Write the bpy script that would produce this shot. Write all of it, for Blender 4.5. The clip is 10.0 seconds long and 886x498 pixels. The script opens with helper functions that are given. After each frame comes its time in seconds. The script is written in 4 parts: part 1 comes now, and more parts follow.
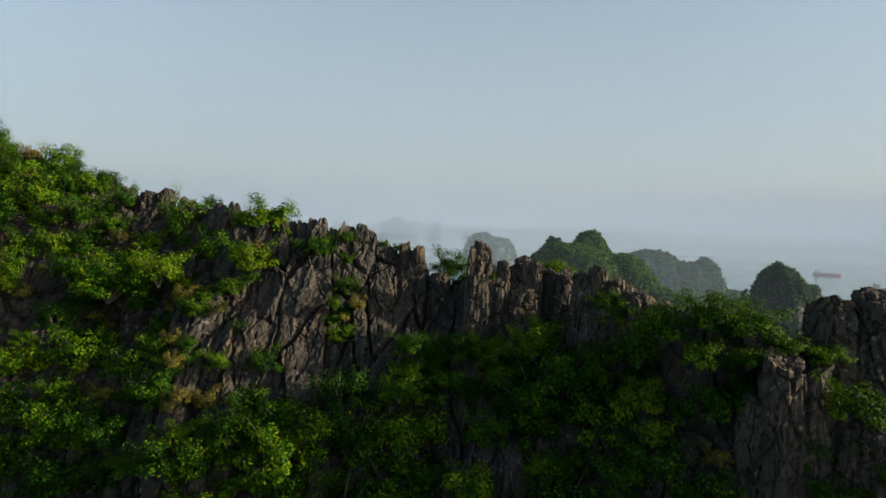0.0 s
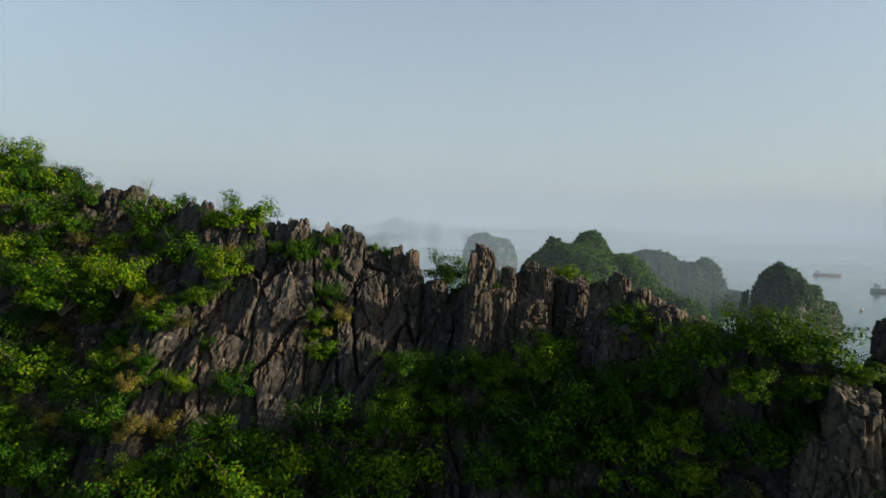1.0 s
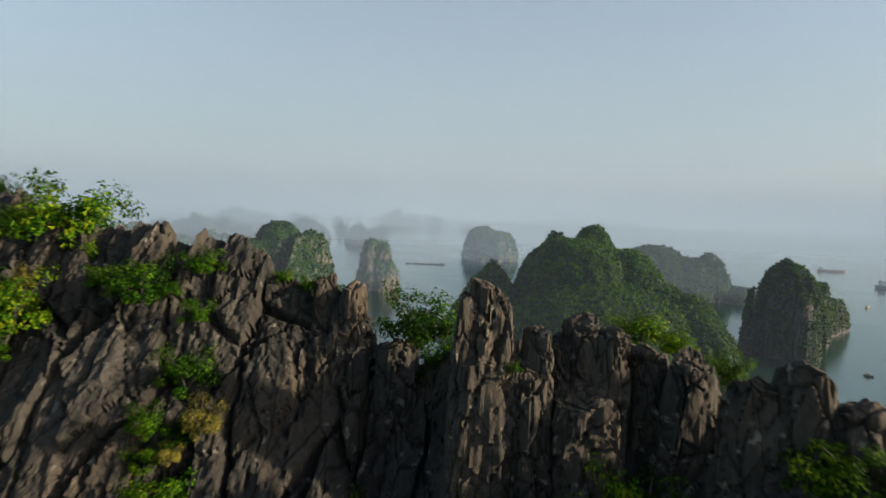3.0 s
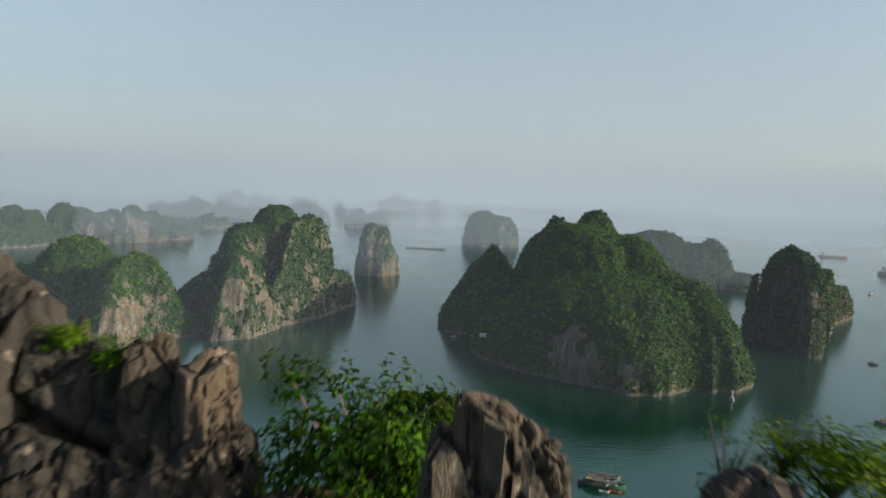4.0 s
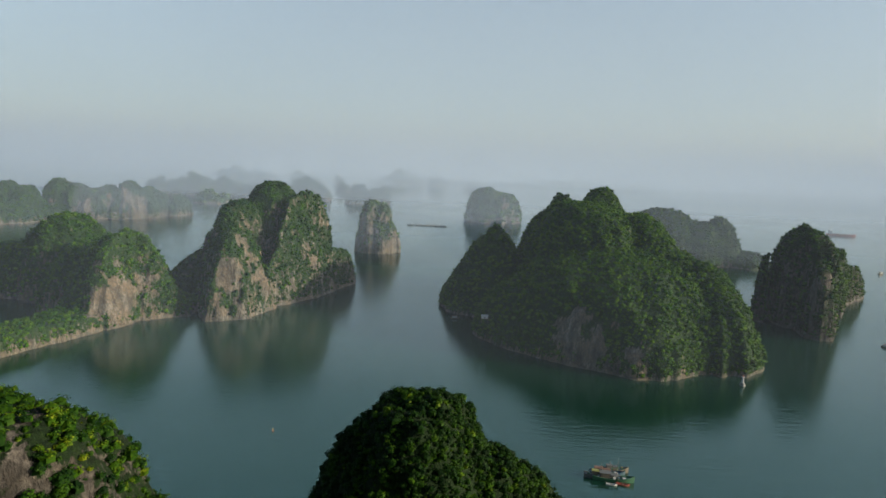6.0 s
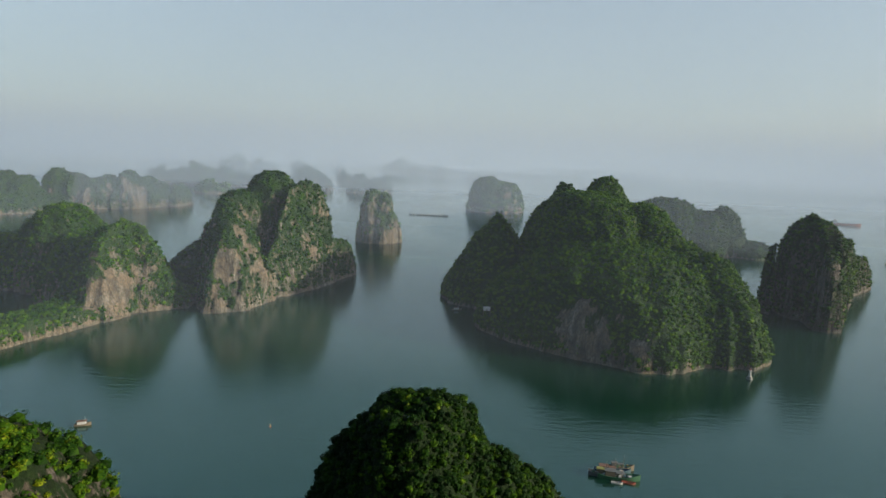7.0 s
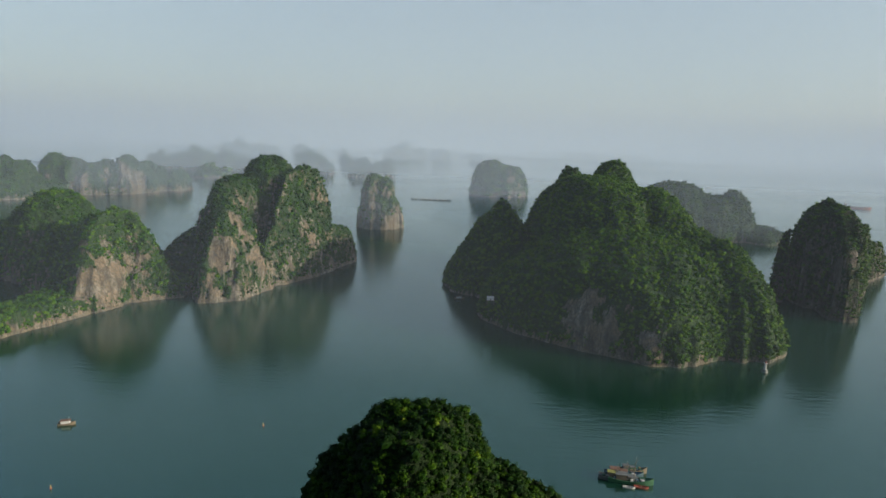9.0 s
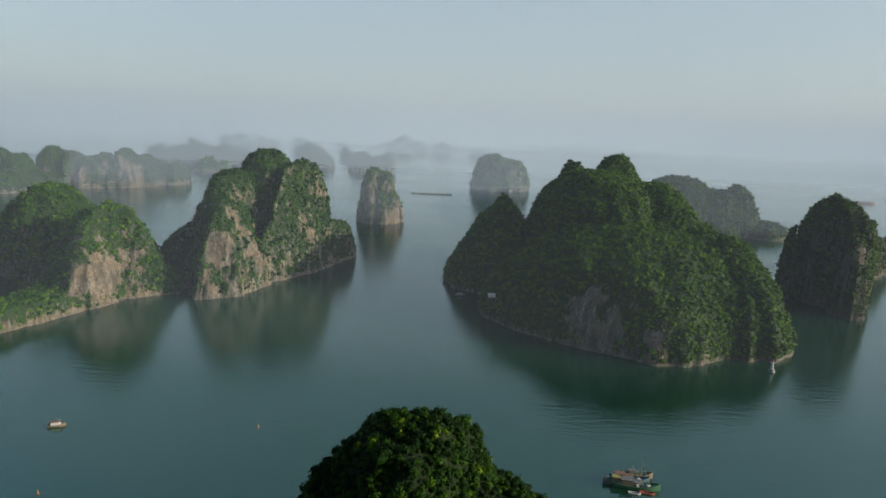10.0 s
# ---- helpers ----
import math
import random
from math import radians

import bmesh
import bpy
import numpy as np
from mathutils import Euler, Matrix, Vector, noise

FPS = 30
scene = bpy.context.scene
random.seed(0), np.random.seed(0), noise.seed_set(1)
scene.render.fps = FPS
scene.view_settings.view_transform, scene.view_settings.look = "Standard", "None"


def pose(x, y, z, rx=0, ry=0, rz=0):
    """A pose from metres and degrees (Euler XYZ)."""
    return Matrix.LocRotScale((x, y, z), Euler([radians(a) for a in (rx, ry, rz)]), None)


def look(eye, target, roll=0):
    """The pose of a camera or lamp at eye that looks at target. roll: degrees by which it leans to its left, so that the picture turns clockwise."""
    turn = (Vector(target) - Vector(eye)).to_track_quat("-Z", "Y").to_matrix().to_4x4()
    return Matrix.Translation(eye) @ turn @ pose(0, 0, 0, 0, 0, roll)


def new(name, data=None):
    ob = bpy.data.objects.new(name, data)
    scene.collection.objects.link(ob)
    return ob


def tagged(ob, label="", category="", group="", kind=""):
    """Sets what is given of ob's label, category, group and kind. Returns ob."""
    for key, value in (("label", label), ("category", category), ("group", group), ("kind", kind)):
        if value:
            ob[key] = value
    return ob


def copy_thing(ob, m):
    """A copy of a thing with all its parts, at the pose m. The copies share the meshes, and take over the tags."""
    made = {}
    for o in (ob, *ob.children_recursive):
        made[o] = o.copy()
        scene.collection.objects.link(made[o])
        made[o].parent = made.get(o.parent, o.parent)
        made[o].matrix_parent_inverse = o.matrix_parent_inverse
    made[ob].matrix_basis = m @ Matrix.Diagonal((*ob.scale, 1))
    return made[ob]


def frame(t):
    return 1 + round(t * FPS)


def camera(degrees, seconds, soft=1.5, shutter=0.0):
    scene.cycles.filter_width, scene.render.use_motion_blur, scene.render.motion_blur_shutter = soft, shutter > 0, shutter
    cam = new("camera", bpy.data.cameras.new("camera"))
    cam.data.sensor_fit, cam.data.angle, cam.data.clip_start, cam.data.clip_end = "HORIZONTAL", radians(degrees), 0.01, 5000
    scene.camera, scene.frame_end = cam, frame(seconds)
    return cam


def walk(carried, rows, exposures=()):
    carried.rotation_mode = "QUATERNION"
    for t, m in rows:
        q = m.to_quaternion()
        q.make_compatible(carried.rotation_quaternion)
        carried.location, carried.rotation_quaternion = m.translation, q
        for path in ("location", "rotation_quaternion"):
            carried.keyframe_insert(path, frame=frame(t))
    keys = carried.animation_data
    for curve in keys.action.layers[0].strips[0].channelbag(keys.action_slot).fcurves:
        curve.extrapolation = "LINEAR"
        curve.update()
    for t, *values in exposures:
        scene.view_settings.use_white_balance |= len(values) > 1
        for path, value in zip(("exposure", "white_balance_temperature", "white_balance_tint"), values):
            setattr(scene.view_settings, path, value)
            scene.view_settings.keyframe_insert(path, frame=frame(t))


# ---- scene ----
cam = camera(74.8, 10.0, soft=1.5, shutter=0.3)

# seconds, x, y, z, yaw, pitch, roll (metres and degrees)
PATH = (
    (0.0, 0.182, -2.510, 118.674, 2.991, -3.614, 1.568),
    (0.5, 0.142, -1.224, 118.600, 2.952, -3.591, 1.519),
    (1.0, 0.138, 0.647, 118.646, 2.962, -3.586, 1.535),
    (1.5, 0.156, 2.780, 118.728, 2.986, -3.498, 1.597),
    (2.0, 0.186, 5.465, 118.802, 3.005, -3.514, 1.690),
    (3.5, 0.278, 15.275, 118.854, 3.003, -5.030, 2.016),
    (4.0, 0.301, 18.855, 118.838, 2.999, -5.821, 2.107),
    (4.5, 0.322, 22.908, 118.827, 3.005, -6.436, 2.178),
    (5.0, 0.339, 26.872, 118.832, 3.028, -7.085, 2.225),
    (5.5, 0.355, 30.295, 118.858, 3.071, -7.631, 2.247),
    (7.0, 0.394, 41.025, 119.033, 3.296, -9.246, 2.176),
    (7.5, 0.397, 44.730, 119.090, 3.383, -9.697, 2.122),
    (8.0, 0.386, 48.486, 119.128, 3.460, -10.070, 2.067),
    (8.5, 0.351, 52.203, 119.145, 3.521, -10.459, 2.020),
    (9.0, 0.277, 55.703, 119.152, 3.562, -10.865, 1.997),
    (9.5, 0.147, 59.204, 119.182, 3.588, -11.182, 2.011),
    (10.0, -0.063, 62.843, 119.300, 3.612, -11.495, 2.081),
)
walk(cam, [(t, pose(x, y, z, 90 + pitch, 0, yaw) @ pose(0, 0, 0, 0, 0, roll)) for t, x, y, z, yaw, pitch, roll in PATH],
     exposures=((0.0, 0.84, 6500, 6), (10.0, 0.82, 6500, 6)))

# ---- world, sun and haze ----
SUN_AZ, SUN_EL = 98.0, 18.5  # degrees clockwise from +y, degrees above the sea
world = bpy.data.worlds.new("world")
scene.world = world
world.use_nodes = True
wn = world.node_tree
sky = wn.nodes.new("ShaderNodeTexSky")
sky.sky_type = 'NISHITA'
sky.sun_disc = False
sky.sun_elevation, sky.sun_rotation = radians(SUN_EL), radians(SUN_AZ)
sky.air_density, sky.dust_density, sky.ozone_density = 1.0, 2.2, 0.6
wn.links.new(sky.outputs[0], wn.nodes["Background"].inputs[0])
wn.nodes["Background"].inputs[1].default_value = 0.11

sun = new("sun", bpy.data.lights.new("sun", 'SUN'))
sun.data.energy, sun.data.angle, sun.data.color = 5.0, radians(1.5), (1.0, 0.84, 0.64)
sun_from = Vector((math.sin(radians(SUN_AZ)) * math.cos(radians(SUN_EL)), math.cos(radians(SUN_AZ)) * math.cos(radians(SUN_EL)), math.sin(radians(SUN_EL))))
sun.matrix_world = look(sun_from * 100 + Vector((0, 0, 200)), (0, 0, 200))


# ---- numpy noise ----
rng = np.random.default_rng(7)
LATTICE = rng.random((64, 64, 64)).astype(np.float32)
JITTER = rng.random((32, 32, 32, 4)).astype(np.float32)


def lattice_noise(p):
    """Smooth noise in 0..1 at the rows of p."""
    p = np.asarray(p, np.float32)
    i = np.floor(p).astype(int)
    f = p - i
    f = f * f * (3 - 2 * f)
    out = np.zeros(len(p), np.float32)
    for dx in (0, 1):
        wx = f[:, 0] if dx else 1 - f[:, 0]
        for dy in (0, 1):
            wy = f[:, 1] if dy else 1 - f[:, 1]
            for dz in (0, 1):
                wz = f[:, 2] if dz else 1 - f[:, 2]
                out += wx * wy * wz * LATTICE[(i[:, 0] + dx) % 64, (i[:, 1] + dy) % 64, (i[:, 2] + dz) % 64]
    return out


def fractal(p, octaves=4):
    """Fractal noise, about -1..1."""
    out, amp, total = 0, 1.0, 0
    for n in range(octaves):
        out = out + amp * (lattice_noise(np.asarray(p) * 2 ** n + 17.3 * n) * 2 - 1)
        total += amp
        amp *= 0.5
    return out / total * 1.6


def cells(p):
    """Voronoi cells: the gap between the two nearest centres, the nearest one's random value, and a random slant across it."""
    p = np.asarray(p, np.float32)
    i = np.floor(p).astype(int)
    best = np.full(len(p), 9.0, np.float32)
    second = best.copy()
    value, slant = np.zeros(len(p), np.float32), np.zeros(len(p), np.float32)
    for dx in (-1, 0, 1):
        for dy in (-1, 0, 1):
            for dz in (-1, 0, 1):
                c = i + (dx, dy, dz)
                j = JITTER[c[:, 0] % 32, c[:, 1] % 32, c[:, 2] % 32]
                d = np.sqrt(((c + j[:, :3] - p) ** 2).sum(1))
                near = d < best
                second = np.where(near, best, np.minimum(second, d))
                value = np.where(near, j[:, 3], value)
                off = p - c - j[:, :3]
                tilt = np.stack([j[:, 3] * 7 % 1, j[:, 3] * 13 % 1, j[:, 3] * 29 % 1], 1) - 0.5
                slant = np.where(near, (off * tilt).sum(1), slant)
                best = np.where(near, d, best)
    return second - best, value, slant


def smooth(x, a, b):
    t = np.clip((x - a) / (b - a), 0, 1)
    return t * t * (3 - 2 * t)


# ---- mesh helpers ----
def grid_faces(rows, cols, wrap=False):
    a = np.arange(rows - 1)[:, None] * cols
    k = np.arange(cols if wrap else cols - 1)[None]
    k2 = (k + 1) % cols
    return np.stack([a + k, a + k2, a + cols + k2, a + cols + k], -1).reshape(-1, 4)


def mesh_from(name, verts, faces, shade=True, material=None):
    """A mesh of triangles or quads from arrays."""
    verts, faces = np.asarray(verts, np.float32), np.asarray(faces, np.int32)
    me = bpy.data.meshes.new(name)
    n = len(faces)
    me.vertices.add(len(verts))
    me.vertices.foreach_set("co", verts.ravel())
    k = faces.shape[1]
    me.loops.add(n * k)
    me.loops.foreach_set("vertex_index", faces.ravel())
    me.polygons.add(n)
    me.polygons.foreach_set("loop_start", np.arange(0, n * k, k, dtype=np.int32))
    me.polygons.foreach_set("loop_total", np.full(n, k, np.int32))
    me.polygons.foreach_set("use_smooth", np.full(n, shade))
    me.update(calc_edges=True)
    if material:
        me.materials.append(material)
    return me


def part(name, bm, material, parent, label=""):
    me = bpy.data.meshes.new(name)
    bm.to_mesh(me)
    bm.free()
    me.materials.append(material)
    ob = new(name, me)
    ob.parent = parent
    return tagged(ob, label)


def box(bm, lo, hi, taper=0.0):
    x0, y0, z0 = lo
    x1, y1, z1 = hi
    t = taper
    v = [bm.verts.new(c) for c in ((x0, y0, z0), (x1, y0, z0), (x1, y1, z0), (x0, y1, z0), (x0 + t, y0 + t, z1), (x1 - t, y0 + t, z1), (x1 - t, y1 - t, z1), (x0 + t, y1 - t, z1))]
    for f in ((3, 2, 1, 0), (4, 5, 6, 7), (0, 1, 5, 4), (1, 2, 6, 5), (2, 3, 7, 6), (3, 0, 4, 7)):
        bm.faces.new([v[i] for i in f])
    return bm


# ---- materials ----
def nodes_of(name):
    m = bpy.data.materials.new(name)
    m.use_nodes = True
    t = m.node_tree
    return m, t, t.nodes["Principled BSDF"], t.nodes["Material Output"]


def node(t, kind, **inputs):
    n = t.nodes.new(kind)
    for key, value in inputs.items():
        n.inputs[key.replace("_", " ")].default_value = value
    return n


def noise_tex(t, vector, scale, detail=4.0, rough=0.6, stretch=None):
    if stretch:
        mapping = node(t, "ShaderNodeMapping", Scale=stretch)
        t.links.new(vector, mapping.inputs["Vector"])
        vector = mapping.outputs[0]
    n = node(t, "ShaderNodeTexNoise", Scale=scale, Detail=detail, Roughness=rough)
    t.links.new(vector, n.inputs["Vector"])
    return n.outputs["Fac"]


def ramp(t, fac, *stops):
    n = t.nodes.new("ShaderNodeValToRGB")
    e = n.color_ramp.elements
    while len(e) < len(stops):
        e.new(0.5)
    for el, (at, colour) in zip(e, stops):
        el.position = at
        el.color = (*colour, 1) if len(colour) == 3 else colour
    t.links.new(fac, n.inputs[0])
    return n.outputs[0]


def mix(t, fac, a, b, blend='MIX'):
    n = t.nodes.new("ShaderNodeMix")
    n.data_type, n.blend_type = 'RGBA', blend
    for value, slot in ((fac, 0), (a, 6), (b, 7)):
        if hasattr(value, "is_linked"):
            t.links.new(value, n.inputs[slot])
        else:
            n.inputs[slot].default_value = value if slot == 0 else (*value, 1)
    return n.outputs[2]


def maths(t, op, a, b=0.0):
    n = t.nodes.new("ShaderNodeMath")
    n.operation = op
    for value, slot in ((a, 0), (b, 1)):
        if hasattr(value, "is_linked"):
            t.links.new(value, n.inputs[slot])
        else:
            n.inputs[slot].default_value = value
    return n.outputs[0]


def bump(t, bsdf, height, strength, distance):
    n = node(t, "ShaderNodeBump", Strength=strength, Distance=distance)
    t.links.new(height, n.inputs["Height"])
    t.links.new(n.outputs[0], bsdf.inputs["Normal"])


def cracks(t, vector, scale, stretch, width):
    """Thin dark joints between blocks: 1 in the joint, 0 on the faces."""
    mapping = node(t, "ShaderNodeMapping", Scale=stretch)
    t.links.new(vector, mapping.inputs["Vector"])
    v = node(t, "ShaderNodeTexVoronoi", Scale=scale)
    v.feature = 'DISTANCE_TO_EDGE'
    t.links.new(mapping.outputs[0], v.inputs["Vector"])
    return ramp(t, v.outputs["Distance"], (0.0, (1, 1, 1)), (width, (0, 0, 0)))


def limestone(name, grain, dark, mid, pale, warm):
    """Weathered karst limestone; grain: metres of its main blotches."""
    m, t, bsdf, _ = nodes_of(name)
    geo = t.nodes.new("ShaderNodeNewGeometry")
    pos = geo.outputs["Position"]
    big = noise_tex(t, pos, 0.35 / grain, 5, 0.6)
    streak = noise_tex(t, pos, 1.0 / grain, 6, 0.65, (1, 1, 0.16))
    fine = noise_tex(t, pos, 6.0 / grain, 6, 0.7, (1, 1, 0.4))
    col = ramp(t, streak, (0.28, dark), (0.5, mid), (0.72, pale))
    col = mix(t, ramp(t, big, (0.45, (0, 0, 0)), (0.65, (0.75, 0.75, 0.75))), col, warm)
    col = mix(t, ramp(t, fine, (0.35, (0.65, 0.65, 0.65)), (0.7, (0, 0, 0))), col, tuple(c * 0.45 for c in mid))
    warped = t.nodes.new("ShaderNodeVectorMath")
    warped.operation = 'ADD'
    t.links.new(pos, warped.inputs[0])
    t.links.new(node(t, "ShaderNodeTexNoise", Scale=1.3 / grain, Detail=3.0).outputs["Color"], warped.inputs[1])
    col = mix(t, maths(t, 'MULTIPLY', cracks(t, warped.outputs[0], 1.5 / grain, (1, 0.3, 0.3), 0.035), 0.85), col, tuple(c * 0.3 for c in dark))
    spots = noise_tex(t, pos, 2.6 / grain, 3, 0.6)
    col = mix(t, ramp(t, spots, (0.63, (0, 0, 0)), (0.69, (0.8, 0.8, 0.8))), col, tuple(min(0.6, c * 1.7) for c in pale))
    t.links.new(col, bsdf.inputs["Base Color"])
    bsdf.inputs["Roughness"].default_value = 0.9
    bsdf.inputs["Specular IOR Level"].default_value = 0.2
    grit = noise_tex(t, pos, 26.0 / grain, 4, 0.7, (1, 1, 0.35))
    bump(t, bsdf, maths(t, 'ADD', maths(t, 'ADD', fine, maths(t, 'MULTIPLY', grit, 0.4)), maths(t, 'MULTIPLY', streak, 2.0)), 0.8, 0.13 * grain)
    return m


def foliage(name, shades, patch, gloss=0.6, through_light=0.28, fleck=0.4, trees=0.0):
    """Leaves: shades from dark to light, spread leaf by leaf, tree by tree (by the mesh's own "tone") and in patches some metres wide."""
    m, t, bsdf, out = nodes_of(name)
    geo = t.nodes.new("ShaderNodeNewGeometry")
    info = t.nodes.new("ShaderNodeObjectInfo")
    patches = noise_tex(t, geo.outputs["Position"], 1.0 / patch, 3, 0.6)
    value = maths(t, 'ADD', maths(t, 'MULTIPLY', geo.outputs["Random Per Island"], fleck), maths(t, 'MULTIPLY', patches, 1.05 - fleck))
    value = maths(t, 'ADD', value, maths(t, 'MULTIPLY', maths(t, 'SUBTRACT', info.outputs["Random"], 0.5), 0.25))
    if trees:
        tone = t.nodes.new("ShaderNodeAttribute")
        tone.attribute_name = "tone"
        value = maths(t, 'ADD', value, maths(t, 'MULTIPLY', maths(t, 'SUBTRACT', tone.outputs["Fac"], 0.5), trees))
    col = ramp(t, value, (0.3, shades[0]), (0.48, shades[1]), (0.64, shades[2]), (0.82, shades[3]))
    t.links.new(col, bsdf.inputs["Base Color"])
    bsdf.inputs["Roughness"].default_value = gloss
    bsdf.inputs["Specular IOR Level"].default_value = 0.05
    glow = t.nodes.new("ShaderNodeBsdfTranslucent")
    t.links.new(mix(t, 0.5, col, (0.12, 0.2, 0.01)), glow.inputs[0])
    both = node(t, "ShaderNodeMixShader", Fac=through_light)
    t.links.new(bsdf.outputs[0], both.inputs[1])
    t.links.new(glow.outputs[0], both.inputs[2])
    t.links.new(both.outputs[0], out.inputs[0])
    return m


def paint(name, colour, rough=0.6, metal=0.0, wear=0.35, scale=1.5):
    m, t, bsdf, _ = nodes_of(name)
    tc = t.nodes.new("ShaderNodeTexCoord").outputs["Object"]
    n = noise_tex(t, tc, scale, 5, 0.65)
    col = mix(t, ramp(t, n, (0.45, (0, 0, 0)), (0.75, (wear, wear, wear))), colour, tuple(c * 0.35 + 0.02 for c in colour))
    t.links.new(col, bsdf.inputs["Base Color"])
    bsdf.inputs["Roughness"].default_value = rough
    bsdf.inputs["Metallic"].default_value = metal
    bump(t, bsdf, n, 0.2, 0.03)
    return m


def haze_material(name, thick, full, top, end, bank):
    """Thin mist: lets most light through, scatters the rest. It thickens from the sea to height full, thins from top to end, and lies bank times as thick to the west."""
    m, t, bsdf, out = nodes_of(name)
    t.nodes.remove(bsdf)
    geo = t.nodes.new("ShaderNodeNewGeometry")
    sep = t.nodes.new("ShaderNodeSeparateXYZ")
    t.links.new(geo.outputs["Position"], sep.inputs[0])

    def span(a, b, va, vb, axis=2):
        n = t.nodes.new("ShaderNodeMapRange")
        n.interpolation_type = 'SMOOTHSTEP'
        for slot, value in zip(("From Min", "From Max", "To Min", "To Max"), (a, b, va, vb)):
            n.inputs[slot].default_value = value
        t.links.new(sep.outputs[axis], n.inputs["Value"])
        return n.outputs[0]

    dens = maths(t, 'MULTIPLY', span(0.0, full, 0.0, thick), span(top, end, 1.0, 0.0))
    dens = maths(t, 'MULTIPLY', dens, span(-170, 70, bank, 1.0, 0))
    up = node(t, "ShaderNodeCombineXYZ", X=0.0, Y=-0.25, Z=1.0)
    scatter = node(t, "ShaderNodeBsdfDiffuse", Color=HAZE)
    t.links.new(up.outputs[0], scatter.inputs["Normal"])
    # mist is lit alike from before and from behind
    down = node(t, "ShaderNodeCombineXYZ", X=0.0, Y=0.25, Z=-1.0)
    onward = node(t, "ShaderNodeBsdfTranslucent", Color=HAZE)
    t.links.new(down.outputs[0], onward.inputs["Normal"])
    lit = t.nodes.new("ShaderNodeAddShader")
    t.links.new(scatter.outputs[0], lit.inputs[0])
    t.links.new(onward.outputs[0], lit.inputs[1])
    clear = t.nodes.new("ShaderNodeBsdfTransparent")
    both = t.nodes.new("ShaderNodeMixShader")
    t.links.new(dens, both.inputs[0])
    t.links.new(clear.outputs[0], both.inputs[1])
    t.links.new(lit.outputs[0], both.inputs[2])
    t.links.new(both.outputs[0], out.inputs[0])
    return m


def karst(name, grain, rock, greens):
    """Limestone that plants cover raggedly. The mesh's own "cover" says where they grow; rock: dark, mid, pale, warm."""
    m, t, bsdf, _ = nodes_of(name)
    geo = t.nodes.new("ShaderNodeNewGeometry")
    pos = geo.outputs["Position"]
    grown = t.nodes.new("ShaderNodeAttribute")
    grown.attribute_name = "cover"
    streak = noise_tex(t, pos, 1.0 / grain, 6, 0.65, (1, 1, 0.22))
    big = noise_tex(t, pos, 0.4 / grain, 4, 0.6)
    fine = noise_tex(t, pos, 5.0 / grain, 6, 0.7, (1, 1, 0.5))
    dark, mid, pale, warm = rock
    col = ramp(t, streak, (0.38, dark), (0.5, mid), (0.64, pale))
    col = mix(t, ramp(t, big, (0.42, (0, 0, 0)), (0.6, (0.8, 0.8, 0.8))), col, warm)
    col = mix(t, ramp(t, fine, (0.38, (0.75, 0.75, 0.75)), (0.62, (0, 0, 0))), col, dark)
    col = mix(t, maths(t, 'MULTIPLY', cracks(t, pos, 1.1 / grain, (1, 1, 0.45), 0.06), 0.6), col, tuple(c * 0.7 for c in dark))
    tint = ramp(t, noise_tex(t, pos, 4.0 / grain, 5, 0.7), (0.3, greens[0]), (0.55, greens[1]), (0.75, greens[2]))
    ragged = maths(t, 'ADD', grown.outputs["Fac"], maths(t, 'MULTIPLY', maths(t, 'SUBTRACT', noise_tex(t, pos, 2.2 / grain, 6, 0.75, (1, 1, 0.6)), 0.5), 1.6))
    col = mix(t, ramp(t, ragged, (0.4, (0, 0, 0)), (0.52, (1, 1, 1))), col, tint)
    t.links.new(col, bsdf.inputs["Base Color"])
    bsdf.inputs["Roughness"].default_value = 0.9
    bsdf.inputs["Specular IOR Level"].default_value = 0.15
    bump(t, bsdf, maths(t, 'ADD', fine, maths(t, 'MULTIPLY', streak, 2.5)), 0.9, 0.24 * grain)
    return m


HAZE = (0.312, 0.376, 0.455, 1)
ROCK = limestone("weathered_limestone", 1.0, (0.02, 0.0195, 0.019), (0.047, 0.043, 0.038), (0.102, 0.09, 0.076), (0.098, 0.073, 0.051))
# browner than ROCK, and lighter: sunlight put into the colour of upright rocks
LIT_BROWN_ROCK = limestone("lit_brown_limestone", 0.8, (0.027, 0.025, 0.023), (0.068, 0.058, 0.048), (0.14, 0.12, 0.098), (0.125, 0.092, 0.065))
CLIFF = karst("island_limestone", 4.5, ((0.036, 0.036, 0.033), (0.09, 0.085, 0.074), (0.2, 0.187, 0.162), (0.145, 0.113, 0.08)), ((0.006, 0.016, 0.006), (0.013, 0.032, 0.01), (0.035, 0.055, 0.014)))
# rock of the near hills; on the dark island it stands in for shade
HILL_AND_SHADE_ROCK = karst("hill_and_shade_limestone", 3.5, ((0.02, 0.019, 0.018), (0.06, 0.056, 0.052), (0.13, 0.12, 0.11), (0.08, 0.07, 0.058)), ((0.002, 0.007, 0.002), (0.005, 0.014, 0.003), (0.012, 0.026, 0.005)))
LEAVES = foliage("shrub_leaves", ((0.004, 0.014, 0.002), (0.011, 0.042, 0.002), (0.046, 0.112, 0.003), (0.15, 0.185, 0.006)), 1.1)
BROWN_LEAVES = foliage("dry_leaves", ((0.012, 0.018, 0.005), (0.045, 0.045, 0.012), (0.12, 0.1, 0.025), (0.24, 0.2, 0.03)), 1.2)
CANOPY = foliage("island_canopy", ((0.003, 0.014, 0.002), (0.007, 0.032, 0.002), (0.02, 0.06, 0.003), (0.042, 0.088, 0.004)), 16, 0.6, 0.05, 0.25, 0.42)
